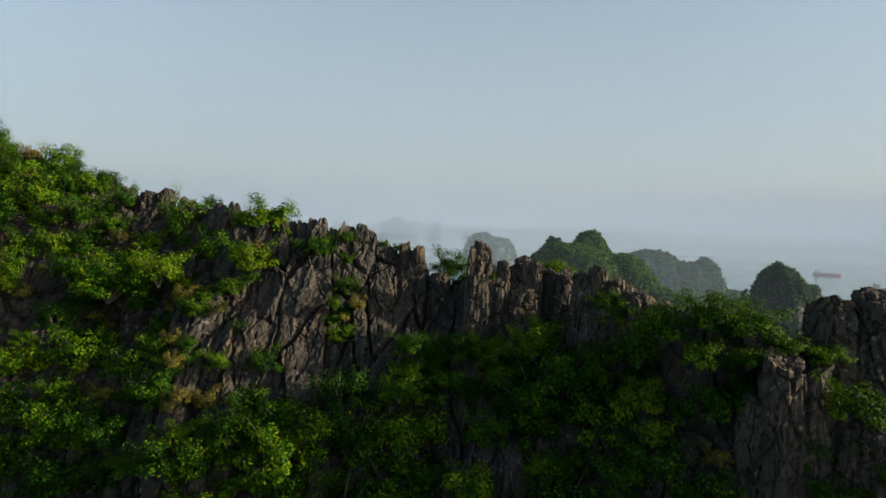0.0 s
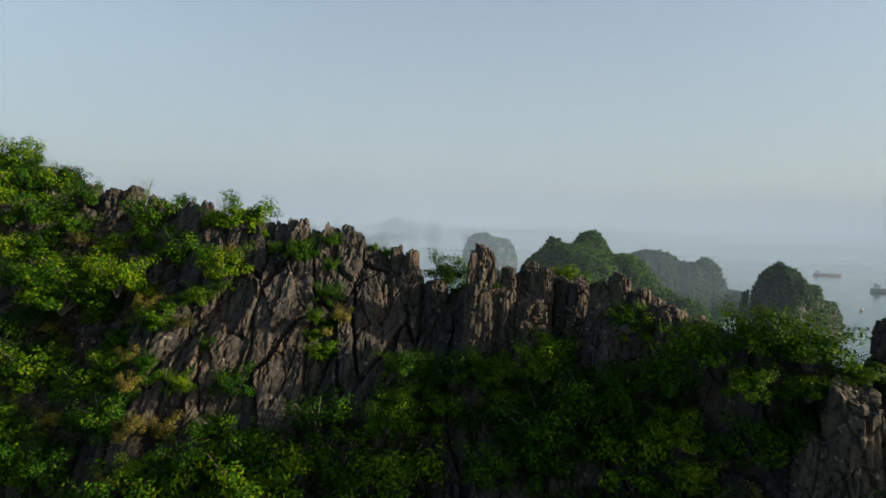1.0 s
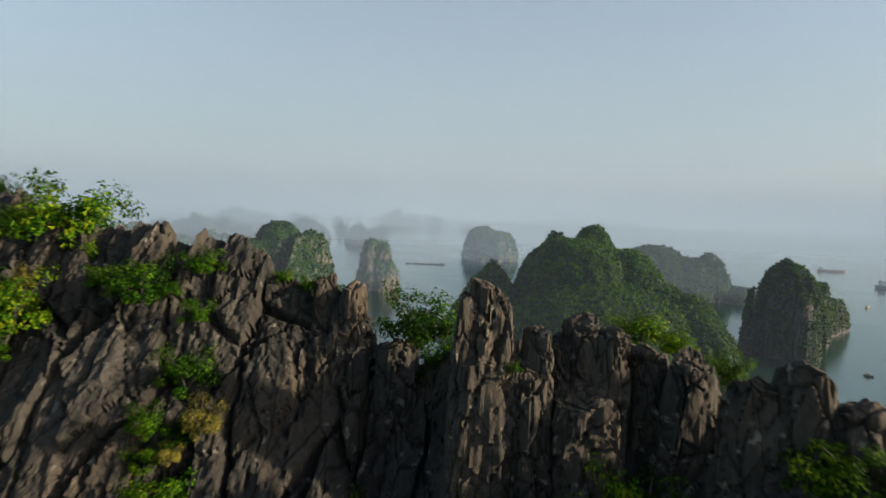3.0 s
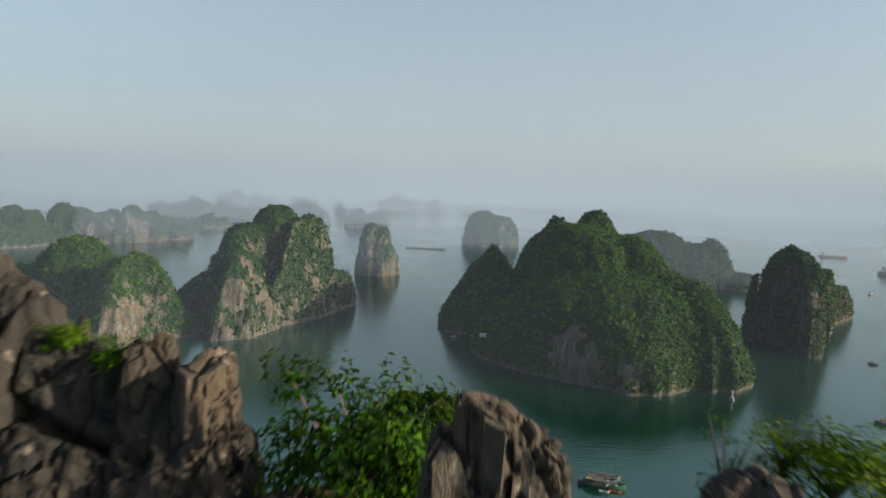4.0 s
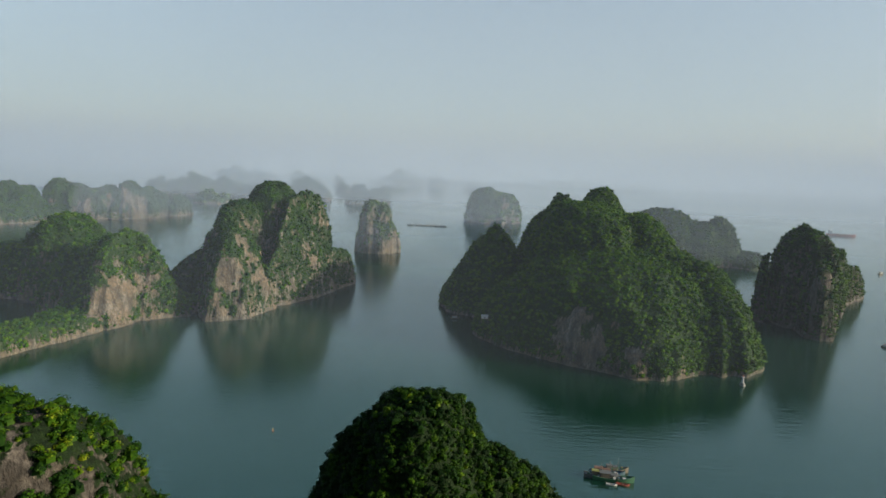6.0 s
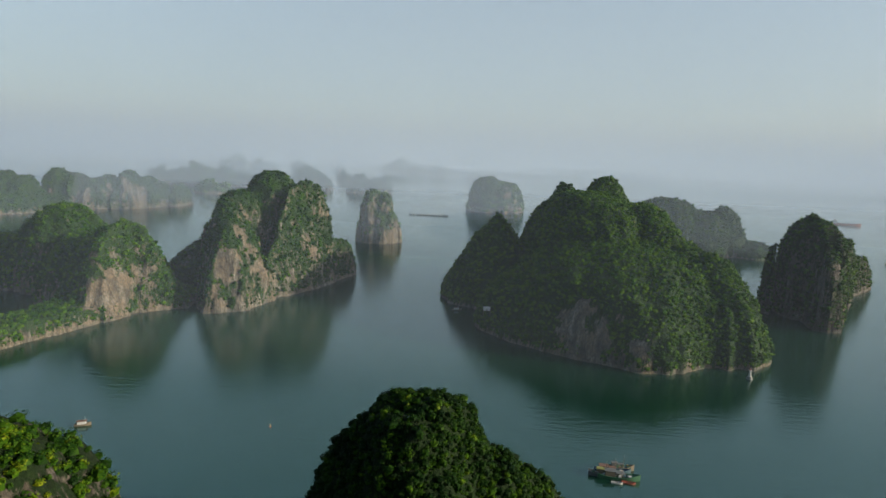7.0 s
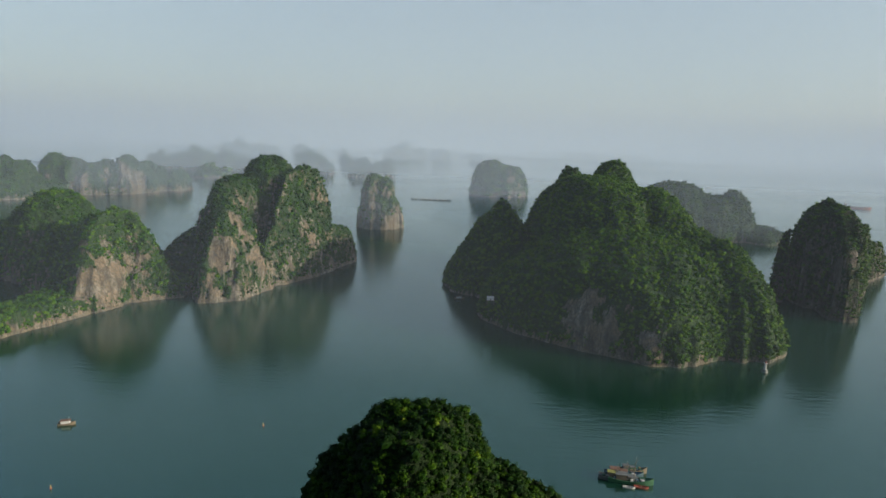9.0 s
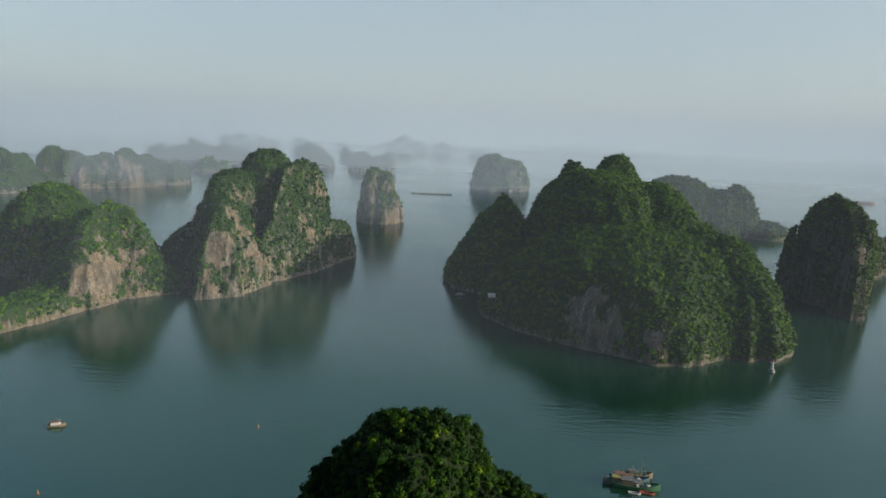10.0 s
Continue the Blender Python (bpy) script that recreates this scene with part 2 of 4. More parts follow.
HILL_CANOPY = foliage("hill_canopy", ((0.002, 0.009, 0.002), (0.006, 0.021, 0.002), (0.02, 0.05, 0.002), (0.09, 0.115, 0.006)), 4, 0.6, 0.06, 0.16, 0.24)
BARK = paint("bark", (0.06, 0.05, 0.04), 0.9, wear=0.7, scale=6)


def sea_material():
    m, t, bsdf, _ = nodes_of("sea_water")
    pos = t.nodes.new("ShaderNodeNewGeometry").outputs["Position"]
    drift = noise_tex(t, pos, 0.006, 4, 0.6, (1, 0.35, 1))
    col = ramp(t, drift, (0.3, (0.004, 0.019, 0.013)), (0.7, (0.006, 0.024, 0.017)))
    t.links.new(col, bsdf.inputs["Base Color"])
    t.links.new(ramp(t, drift, (0.35, (0.1, 0.1, 0.1)), (0.7, (0.16, 0.16, 0.16))), bsdf.inputs["Roughness"])
    bsdf.inputs["IOR"].default_value = 2.1
    bsdf.inputs["Specular Tint"].default_value = (0.6, 0.97, 0.92, 1)
    waves = maths(t, 'ADD', maths(t, 'MULTIPLY', noise_tex(t, pos, 0.4, 4, 0.6, (0.25, 1, 1)), 1.9), maths(t, 'MULTIPLY', noise_tex(t, pos, 0.06, 3, 0.5, (1, 0.5, 1)), 2.0))
    bump(t, bsdf, waves, 0.12, 0.6)
    return m


SEA = sea_material()

# ---- sea and haze ----
n = 60
gx, gy = np.meshgrid(np.linspace(-4950, 4950, n), np.linspace(-4950, 4950, n))
sea = new("water", mesh_from("water", np.stack([gx.ravel(), gy.ravel(), np.zeros(n * n)], 1), grid_faces(n, n), material=SEA))
tagged(sea, "calm grey-green sea with faint ripples", "water", kind="structure")

# distance, density, heights between which it thickens and thins
for y, thick, full, top, end in ((300, 0.052, 30, 60, 420), (700, 0.15, 35, 150, 1500), (1010, 0.23, 35, 300, 2100), (1560, 0.38, 30, 400, 2900), (2600, 0.5, 30, 350, 1500), (3800, 0.62, 20, 80, 500), (4300, 0.93, 12, 60, 420)):
    half = y * 1.15 + 250
    cols = 25
    a = np.linspace(-1, 1, cols)
    zs = np.array([-2.0, end])
    bow = 0.25 if y > 3000 else 0.1
    verts = np.array([(half * u, y - bow * y * u * u + 0.7 * max(z, 0), z) for z in zs for u in a])
    veil = new("haze", mesh_from("haze", verts, grid_faces(2, cols), material=haze_material("haze_%d" % y, thick, full, top, end, 1.7 if y < 400 else 1.0)))
    tagged(veil, "thin pale blue-grey morning mist over the sea", "haze", kind="structure")

# ---- karst islands ----
def face_data(v, f):
    a, b, c, d = (v[f[:, k]] for k in range(4))
    nrm = np.cross(c - a, d - b)
    area = np.linalg.norm(nrm, axis=1) / 2
    return (a + b + c + d) / 4, nrm / (2 * area[:, None] + 1e-9), area


def inside_by(p, outline):
    """How far each point lies inside a closed outline: metres, below 0 outside."""
    ring = np.array(outline, float)
    best = np.full(len(p), 1e9)
    odd = np.zeros(len(p), bool)
    for (ax, ay), (bx, by) in zip(ring, np.roll(ring, -1, 0)):
        ex, ey = bx - ax, by - ay
        u = np.clip(((p[:, 0] - ax) * ex + (p[:, 1] - ay) * ey) / (ex * ex + ey * ey), 0, 1)
        best = np.minimum(best, np.hypot(p[:, 0] - ax - u * ex, p[:, 1] - ay - u * ey))
        if ay != by:
            odd ^= ((ay > p[:, 1]) != (by > p[:, 1])) & (p[:, 0] < ex * (p[:, 1] - ay) / ey + ax)
    return np.where(odd, best, -best)


def karst_mesh(peaks, step, seed, rough=1.0, outline=(), wall=2.2):
    """A karst island: steep fluted domes, cut off by the cliffs of its outline. Peaks: centre, radii, height, turn, roundness, steepness. Returns verts and quads."""
    pk = [(*t, 0.7, 0.6)[:8] if len(t) < 8 else t for t in peaks]
    reach = [max(t[2], t[3]) for t in pk]
    x0, x1 = min(t[0] - d for t, d in zip(pk, reach)) - 6, max(t[0] + d for t, d in zip(pk, reach)) + 6
    y0, y1 = min(t[1] - d for t, d in zip(pk, reach)) - 6, max(t[1] + d for t, d in zip(pk, reach)) + 6
    if len(outline):
        ring = np.array(outline, float)
        x0, x1 = max(x0, ring[:, 0].min() - 8), min(x1, ring[:, 0].max() + 8)
        y0, y1 = max(y0, ring[:, 1].min() - 8), min(y1, ring[:, 1].max() + 8)
    gx, gy = np.arange(x0, x1, step), np.arange(y0, y1, step)
    X, Y = np.meshgrid(gx, gy)
    p = np.stack([X.ravel(), Y.ravel(), np.zeros(X.size)], 1)
    size = min(60.0, float(np.median([min(t[2], t[3]) for t in pk])))
    q = p + (seed * 31.7, seed * 17.9, seed * 7.3)
    bent = p[:, :2].copy()
    for wide, far in ((1.1 * size, 0.07 * size), (0.42 * size, 0.06 * size), (0.17 * size, 0.035 * size)):
        bent[:, 0] += fractal(q / wide, 2) * far * rough
        bent[:, 1] += fractal(q / wide + 50, 2) * far * rough
    # gullies: the flanks fold in and out round each dome
    z = np.full(len(p), -9.0)
    for k, (cx, cy, rx, ry, h, turn, rt, st) in enumerate(pk):
        c, s = math.cos(radians(turn)), math.sin(radians(turn))
        dx, dy = bent[:, 0] - cx, bent[:, 1] - cy
        u, w = (dx * c + dy * s) / rx, (-dx * s + dy * c) / ry
        r = np.hypot(u, w)
        fold = np.abs(fractal(np.stack([u / (r + 0.3) * 2.2, w / (r + 0.3) * 2.2, r * 0 + k * 3.1 + seed], 1), 3))
        r = r * (1 + (fold - 0.3) * 0.17 * rough)
        z = np.maximum(z, np.where(r < 1, h * np.clip(1 - r ** (2 / st), 0, 1) ** (rt / 2), 0) - 2.5 * (r >= 1) - 1.5 * np.clip(r - 1, 0, 3))
    if len(outline):
        d = inside_by(bent, outline)
        face = np.where(d > 0, 1.5 + wall * d + 6 * (1 - np.exp(-d / 1.5)), d * 2)
        z = np.minimum(z, face + fractal(q / (0.25 * size), 3) * 2.5 * rough)
    z += (0.35 - np.abs(fractal(q / (0.45 * size), 3))) * 0.09 * size * rough * smooth(z, 6, 30)
    z = np.maximum(z, -3.0)
    p[:, 2] = z
    f = grid_faces(len(gy), len(gx))
    f = f[(z[f] > -2.5).any(1)]
    used = np.unique(f)
    back = np.zeros(len(p), int)
    back[used] = np.arange(len(used))
    p, f = p[used], back[f]
    # ledges, ribs and hollows on the steep faces
    mid, nrm, area = face_data(p, f)
    vn = np.zeros_like(p)
    for k in range(4):
        np.add.at(vn, f[:, k], nrm * area[:, None])
    vn /= np.linalg.norm(vn, axis=1, keepdims=True) + 1e-9
    q = p + seed * 13.1
    gap, val, slant = cells(q * (0.16, 0.16, 0.07) * (9 / step) ** 0.5)
    rib, rval, rslant = cells(q * (0.1, 0.1, 0.028) + 20)
    p += vn * ((rslant * 5.0 + (rval - 0.5) * 2.4 - 1.2 * (1 - smooth(rib, 0.02, 0.12))) * 0.6 * rough * (1 - np.clip(vn[:, 2], 0, 1)) * smooth(p[:, 2], -1.5, 4))[:, None]
    relief = (val - 0.5) * 1.1 + slant * 1.6 - 0.6 * (1 - smooth(gap, 0.02, 0.15)) + fractal(q * (0.3, 0.3, 0.14), 3) * 0.8
    p += vn * (relief * min(1.6, 0.55 * step + 0.3) * rough * (1 - 0.5 * np.clip(vn[:, 2], 0, 1)) * smooth(p[:, 2], -1.5, 4))[:, None]
    return p, f


def crowns(spots, normals, radius, leaves, leaf, r):
    """Many tree crowns in one array: each a lumpy dome under a loose uneven coat of leaf sprays. Also gives each vertex its tree's tone."""
    m = len(spots)
    rad = radius * (0.55 + 1.5 * r.random(m) ** 3)
    lean = normals + (0, 0, 0.6)
    lean /= np.linalg.norm(lean, axis=1, keepdims=True)
    spots = spots + lean * (rad * r.uniform(0.1, 0.75, m))[:, None]
    d = r.normal(size=(m, leaves, 3))
    d[..., 2] = np.abs(d[..., 2]) * 0.9
    d = d + lean[:, None] * 0.5
    d /= np.linalg.norm(d, axis=2, keepdims=True)
    reach = r.uniform(0.6, 1.2, (m, leaves, 1)) * rad[:, None, None]
    at = (spots[:, None] + d * reach * (1, 1, 0.85)).reshape(-1, 3)
    n = d.reshape(-1, 3) * 0.9 + np.repeat(lean, leaves, 0) * 0.3 + r.normal(size=(m * leaves, 3)) * 0.45
    n /= np.linalg.norm(n, axis=1, keepdims=True)
    side = np.cross(n, r.normal(size=n.shape))
    side /= np.linalg.norm(side, axis=1, keepdims=True) + 1e-9
    fwd = np.cross(n, side)
    sz = (leaf * r.uniform(0.5, 1.4, m * leaves) * np.repeat(rad / radius, leaves) ** 0.5)[:, None]
    v = np.stack([at - side * sz * 0.85 - fwd * sz * 0.7, at + side * sz * 0.85 - fwd * sz * 0.7, at + fwd * sz - n * sz * 0.2], 1).reshape(-1, 3)
    f = np.arange(len(v)).reshape(-1, 3)
    # the dense inside of each crown
    seg, rings = 6, 2
    rise = np.repeat(np.array((-0.45, 0.45)), seg)
    turn = np.tile(np.arange(seg) * 2 * math.pi / seg, rings)
    dome = np.concatenate([np.stack([np.cos(rise) * np.cos(turn), np.cos(rise) * np.sin(turn), np.sin(rise)], 1), ((0, 0, 1.0),)])
    quads = grid_faces(rings, seg, True)
    last = (rings - 1) * seg
    tri = np.concatenate([quads[:, :3], quads[:, (0, 2, 3)], np.array([(last + k, last + (k + 1) % seg, rings * seg) for k in range(seg)])])
    domes = spots[:, None] + dome * (0.86 * rad)[:, None, None] * r.uniform(0.6, 1.2, (m, len(dome), 1)) * (1, 1, 0.85)
    f = np.concatenate([f, (np.arange(m)[:, None, None] * len(dome) + tri).reshape(-1, 3) + len(v)])
    v = np.concatenate([v, domes.reshape(-1, 3)])
    tone = r.random(m)
    return v, f, np.concatenate([np.repeat(tone, leaves * 3), np.repeat(tone, len(dome))])


def plant(spots, normals, radius, leaves, leaf, material, parent, name="forest", label="", seed=1):
    v, f, tone = crowns(spots, normals, radius, leaves, leaf, np.random.default_rng(seed))
    me = mesh_from(name, v, f, False, material)
    me.attributes.new("tone", 'FLOAT', 'POINT').data.foreach_set("value", tone.astype(np.float32))
    ob = new(name, me)
    ob.parent = parent
    return tagged(ob, label, kind="stuff")


def island(name, peaks, label, step, crown, spacing, leaves, leaf, bare=(), rock=None, canopy=None, patch=0.08, low=2.0, seed=1, rocky=0.0, dense=0.0, rough=1.0, outline=(), wall=2.2):
    """A karst island with forest on it. bare: places (x, y, z, radius) of open cliff; rocky: how much bare rock the steep faces show; dense: the height above which trees stand thick."""
    r = np.random.default_rng(seed)
    v, f = karst_mesh(peaks, step, seed, rough, outline, wall)
    base = new(name, None)
    me = mesh_from("cliff", v, f, True, rock or CLIFF)
    body = new("cliff", me)
    body.parent = base
    tagged(base, label, "island")
    tagged(body, "weathered grey-brown limestone with green ledges")

    def cover_at(p, n):
        """How far plants cover the rock at p, where its normal is n: above 0.5 they do."""
        ragged = fractal(p * (patch, patch, patch * 0.6) + seed, 4) * 0.8 + fractal(p * (patch, patch, patch * 0.5) * 4 + seed, 3) * 0.6
        c = 0.95 + 0.3 * ragged - rocky * (0.35 + 1.1 * smooth(0.6 - n[:, 2], 0.0, 0.5) * (0.5 + 0.9 * ragged))
        for x, y, z, rad in bare:
            c -= (0.42 + 0.75 * ragged) * smooth(np.linalg.norm((p - (x, y, z)) * (1, 1, 0.62), axis=1) + fractal(p * (1.6 / rad) + seed, 3) * rad * 0.7, rad * 1.25, rad * 0.6)
        return np.where(p[:, 2] < low + 1.2 * fractal(p * 0.15, 2), -0.5, c)

    vn = np.empty(len(v) * 3, np.float32)
    me.vertex_normals.foreach_get("vector", vn)
    me.attributes.new("cover", 'FLOAT', 'POINT').data.foreach_set("value", np.clip(cover_at(v, vn.reshape(-1, 3)), 0, 1).astype(np.float32))
    mid, nrm, area = face_data(v, f)
    count = r.poisson(area / spacing ** 2)
    idx = np.repeat(np.arange(len(f)), count)
    w = r.random((len(idx), 2))
    a, b, c, d = (v[f[idx, k]] for k in range(4))
    spots = (a * (1 - w[:, :1]) + b * w[:, :1]) * (1 - w[:, 1:]) + (d * (1 - w[:, :1]) + c * w[:, :1]) * w[:, 1:]
    ns = nrm[idx]
    keep = spots[:, 2] > low
    keep &= cover_at(spots, ns) + r.normal(size=len(spots)) * 0.12 > 0.52
    keep &= ((ns[:, 1] < 0.4) & (spots[:, 2] > dense)) | (r.random(len(spots)) < (0.04 if dense else 0.1))  # sparser on the far side and far below
    plant(spots[keep], ns[keep], crown, leaves, leaf, canopy or CANOPY, base, "forest", "dense green broadleaf scrub and trees", seed)
    return base


# peaks: centre, radii, height, turn, roundness of the top, steepness
island("main_island", [(118, 592, 27, 34, 103, 0, 0.9, 0.8), (92, 530, 54, 95, 92, 0, 0.85, 0.65), (136, 530, 36, 84, 84, 0, 1.0, 0.8), (98, 462, 82, 98, 63, 0, 1.1, 0.8), (160, 456, 38, 78, 56, 0, 1.2, 1.0), (148, 485, 48, 80, 62, 0, 1.2, 1.0), (19, 530, 46, 54, 71, 10, 2.0, 1.5), (50, 452, 48, 66, 44, 0, 1.1, 1.0), (174, 420, 22, 36, 32, 0, 1.2, 1.0)],
    "large steep limestone island covered in dense green forest", 1.4, 0.95, 1.72, 11, 0.42, bare=[(58, 386, 15, 14), (70, 380, 11, 14), (84, 372, 9, 13), (98, 368, 6, 11), (124, 366, 3, 8), (150, 370, 2, 8), (118, 480, 70, 5)], seed=3, rocky=0.03, rough=0.75,
    outline=((-31, 542), (-15, 490), (8, 431), (42, 393), (60, 380), (97, 361), (139, 362), (172, 376), (186, 397), (203, 470), (198, 560), (172, 630), (110, 660), (50, 640), (0, 610), (-24, 575)), wall=2.2)
island("twin_island", [(-186, 560, 30, 42, 97, 0, 0.9, 0.7), (-151, 545, 22, 52, 91, 0, 0.9, 0.6), (-203, 532, 25, 56, 81, 0, 0.8, 0.6), (-224, 545, 15, 34, 55, 0, 0.6, 0.5), (-240, 556, 44, 50, 34, 0, 1.4, 1.1), (-192, 480, 27, 54, 64, 8, 1.2, 1.0), (-131, 572, 24, 40, 36, 0, 1.2, 0.9), (-152, 502, 20, 34, 52, 0, 1.1, 0.9), (-170, 480, 24, 40, 26, 0, 1.1, 0.9)],
    "steep twin-peaked limestone island with ragged scrub and brown cliffs", 1.2, 1.0, 1.8, 14, 0.4,
    bare=[(-136, 520, 60, 12), (-133, 528, 40, 10), (-165, 470, 34, 10), (-183, 450, 30, 9), (-178, 442, 9, 10), (-146, 500, 18, 8), (-178, 470, 55, 7), (-192, 500, 68, 6)], seed=11, rocky=0.55,
    outline=((-192, 431), (-166, 446), (-155, 488), (-136, 523), (-115, 593), (-128, 640), (-180, 665), (-240, 645), (-292, 610), (-288, 555), (-252, 505), (-216, 462)), wall=3.0)
island("shore_island", [(-338, 494, 44, 42, 67, 0, 1.1, 0.95), (-298, 470, 36, 42, 50, 0, 1.0, 0.9), (-255, 436, 42, 40, 65, 0, 1.4, 1.35), (-390, 495, 45, 36, 40, 0, 1.0, 0.8), (-272, 368, 30, 62, 12, 8, 0.6, 0.5), (-232, 452, 26, 34, 14, 0, 1.2, 1.0)],
    "limestone island with a wooded shore spit and brown cliff", 1.2, 1.0, 1.8, 14, 0.4, bare=[(-246, 408, 26, 14), (-238, 414, 42, 13), (-230, 424, 20, 12), (-250, 402, 10, 8), (-240, 416, 54, 9)], seed=23, rocky=0.48,
    outline=((-272, 318), (-266, 337), (-262, 356), (-256, 377), (-244, 396), (-237, 427), (-210, 443), (-214, 482), (-250, 505), (-300, 525), (-370, 535), (-435, 510), (-430, 460), (-353, 441), (-300, 424), (-284, 405), (-286, 380), (-296, 345), (-300, 318)), wall=2.6)
island("pillar_island", [(-141, 818, 17, 26, 68, 0, 0.7, 0.7), (-127, 820, 14, 24, 64, 0, 0.8, 0.7), (-132, 816, 29, 32, 46, 0, 0.9, 0.9)],
    "free-standing limestone pillar with a green cap", 1.5, 1.3, 2.3, 12, 0.55, bare=[(-140, 784, 36, 13), (-126, 784, 48, 9)], seed=31, rocky=0.7, rough=1.0)
# shade on this cliff is put into its colour by a darker rock
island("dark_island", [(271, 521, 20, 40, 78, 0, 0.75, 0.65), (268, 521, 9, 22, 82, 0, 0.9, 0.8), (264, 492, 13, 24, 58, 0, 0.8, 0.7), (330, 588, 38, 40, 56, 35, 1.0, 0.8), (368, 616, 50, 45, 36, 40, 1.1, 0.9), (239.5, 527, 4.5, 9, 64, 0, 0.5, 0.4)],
    "sheer limestone island with shade in its rock colour and a lit wooded flank", 1.2, 1.0, 1.8, 14, 0.4, bare=[(255, 474, 30, 9), (246, 484, 20, 9), (275, 472, 12, 7), (268, 474, 48, 6)], rock=HILL_AND_SHADE_ROCK, seed=37, rocky=0.48, rough=0.7,
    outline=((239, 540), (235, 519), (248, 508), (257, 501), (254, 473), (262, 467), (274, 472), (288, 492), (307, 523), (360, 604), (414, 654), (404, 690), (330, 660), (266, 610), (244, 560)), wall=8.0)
island("rear_island", [(256, 842, 50, 48, 70, 0, 0.9, 0.7), (333, 842, 20, 26, 62, 0, 0.8, 0.7), (305, 852, 58, 54, 54, 0, 0.9, 0.75), (362, 835, 32, 34, 18, 0, 1.0, 0.8), (215, 850, 50, 50, 60, 0, 0.9, 0.7)],
    "wooded limestone island half hidden in mist", 2.0, 1.4, 2.5, 10, 0.6, bare=[(262, 797, 50, 8)], seed=41, rocky=0.0)
island("knob_island", [(99, 715, 19, 22, 91, 0, 0.9, 0.8), (104, 715, 32, 32, 45, 0, 0.8, 0.7)], "round wooded limestone knob behind the large island", 1.8, 1.5, 2.3, 12, 0.65, seed=42, rocky=0.1, rough=0.6)
island("cliff_island", [(-781, 960, 26, 38, 64, 0, 0.95, 0.8), (-759, 970, 22, 38, 59, 0, 0.95, 0.8), (-741, 1030, 26, 38, 69, 0, 0.95, 0.8), (-715, 1040, 20, 38, 61, 0, 0.95, 0.8), (-692, 1050, 18, 38, 53, 0, 0.95, 0.8), (-676, 1065, 20, 38, 59, 0, 0.95, 0.8), (-647, 1085, 26, 38, 68, 0, 0.95, 0.8), (-627, 1110, 18, 38, 57, 0, 0.95, 0.8), (-618, 1140, 14, 38, 44, 0, 0.95, 0.8), (-597, 1170, 16, 38, 39, 0, 0.95, 0.8), (-790, 940, 60, 60, 34, 0, 0.85, 0.68), (-747, 1000, 40, 45, 28, 0, 0.85, 0.68), (-665, 1085, 66, 44, 42, 30, 0.7, 0.5)],
    "long row of pale cliffs and wooded domes in mist", 2.2, 1.6, 3.2, 8, 0.9, bare=[(-643, 1050, 26, 18), (-620, 1073, 18, 14), (-690, 1015, 16, 14), (-735, 992, 16, 12), (-600, 1145, 14, 9), (-660, 1045, 45, 9)], seed=43, rocky=0.3, rough=1.5)
island("round_island", [(18, 1340, 38, 54, 72, 0, 0.9, 0.75), (56, 1345, 44, 50, 60, 0, 0.9, 0.7), (34, 1335, 58, 64, 30, 0, 0.62, 0.41)],
    "rounded limestone islet with pale cliff in mist", 2.8, 2.2, 3.6, 12, 1.2, bare=[(60, 1295, 35, 20)], seed=47, rocky=0.45, rough=1.3)
island("split_island", [(-349, 1740, 34, 31, 51, 0, 1.0, 0.85), (-362, 1722, 24, 21, 27, 0, 0.9, 0.96), (-298, 1775, 9, 19, 37, 0, 0.95, 0.78), (-299, 1736, 20, 25, 42, 0, 0.8, 0.6), (-272, 1745, 14, 20, 52, 0, 0.8, 0.7)],
    "two limestone islets blurred by mist", 2.6, 2.6, 4.6, 10, 1.6, seed=53, rocky=0.2)


def far_islets(spots, label, seed):
    for k, (x, y, rx, h) in enumerate(spots):
        rr = np.random.default_rng(seed * 3 + k)
        towers = [(x, y, rx * 0.5, rx * 0.5, h, 0, 1.0, 0.8)]
        for side in (-1, 1, -1, 1):
            towers.append((x + side * rx * rr.uniform(0.3, 0.95), y + rr.uniform(-20, 30), rx * rr.uniform(0.25, 0.45), rx * 0.4, h * rr.uniform(0.4, 0.85), 0, rr.uniform(0.8, 1.2), 0.85))
        island("islet", towers, label, 4, 3.0, 6.0, 8, 2.4, seed=seed + k, rocky=0.3, rough=1.4)["group"] = "far islets"


far_islets([(-850, 1750, 56, 68), (-765, 1765, 50, 60), (-915, 1745, 32, 44), (-700, 1770, 34, 38), (-685, 1490, 46, 32), (-475, 1800, 30, 48), (-535, 2330, 22, 44), (-1045, 1900, 40, 44), (-690, 2350, 60, 50)], "small limestone islet faint in mist", 60)
far_islets([(-1420, 3400, 80, 72), (-1300, 3420, 55, 55), (-1210, 3380, 40, 40), (-1050, 3400, 60, 55), (-960, 3420, 34, 38), (-800, 3350, 30, 45), (-470, 3500, 80, 88), (-370, 3500, 50, 55), (-235, 3400, 55, 62), (-20, 3000, 22, 45), (-55, 3000, 14, 22)], "small limestone islet almost lost in mist", 80)

# low far coast
xs = np.linspace(-2500, 4200, 160)
top = 26 + 34 * fractal(np.stack([xs * 0.002, xs * 0, xs * 0 + 3], 1), 4)
coast_v = np.concatenate([np.stack([xs, 4150 + 0 * xs, -5 + 0 * xs], 1), np.stack([xs, 4190 + 0 * xs, np.maximum(top, 8)], 1), np.stack([xs, 4290 + 0 * xs, np.maximum(top, 8) * 0.7], 1)])
coast = new("backdrop", mesh_from("backdrop", coast_v, grid_faces(3, len(xs)), True, CANOPY))
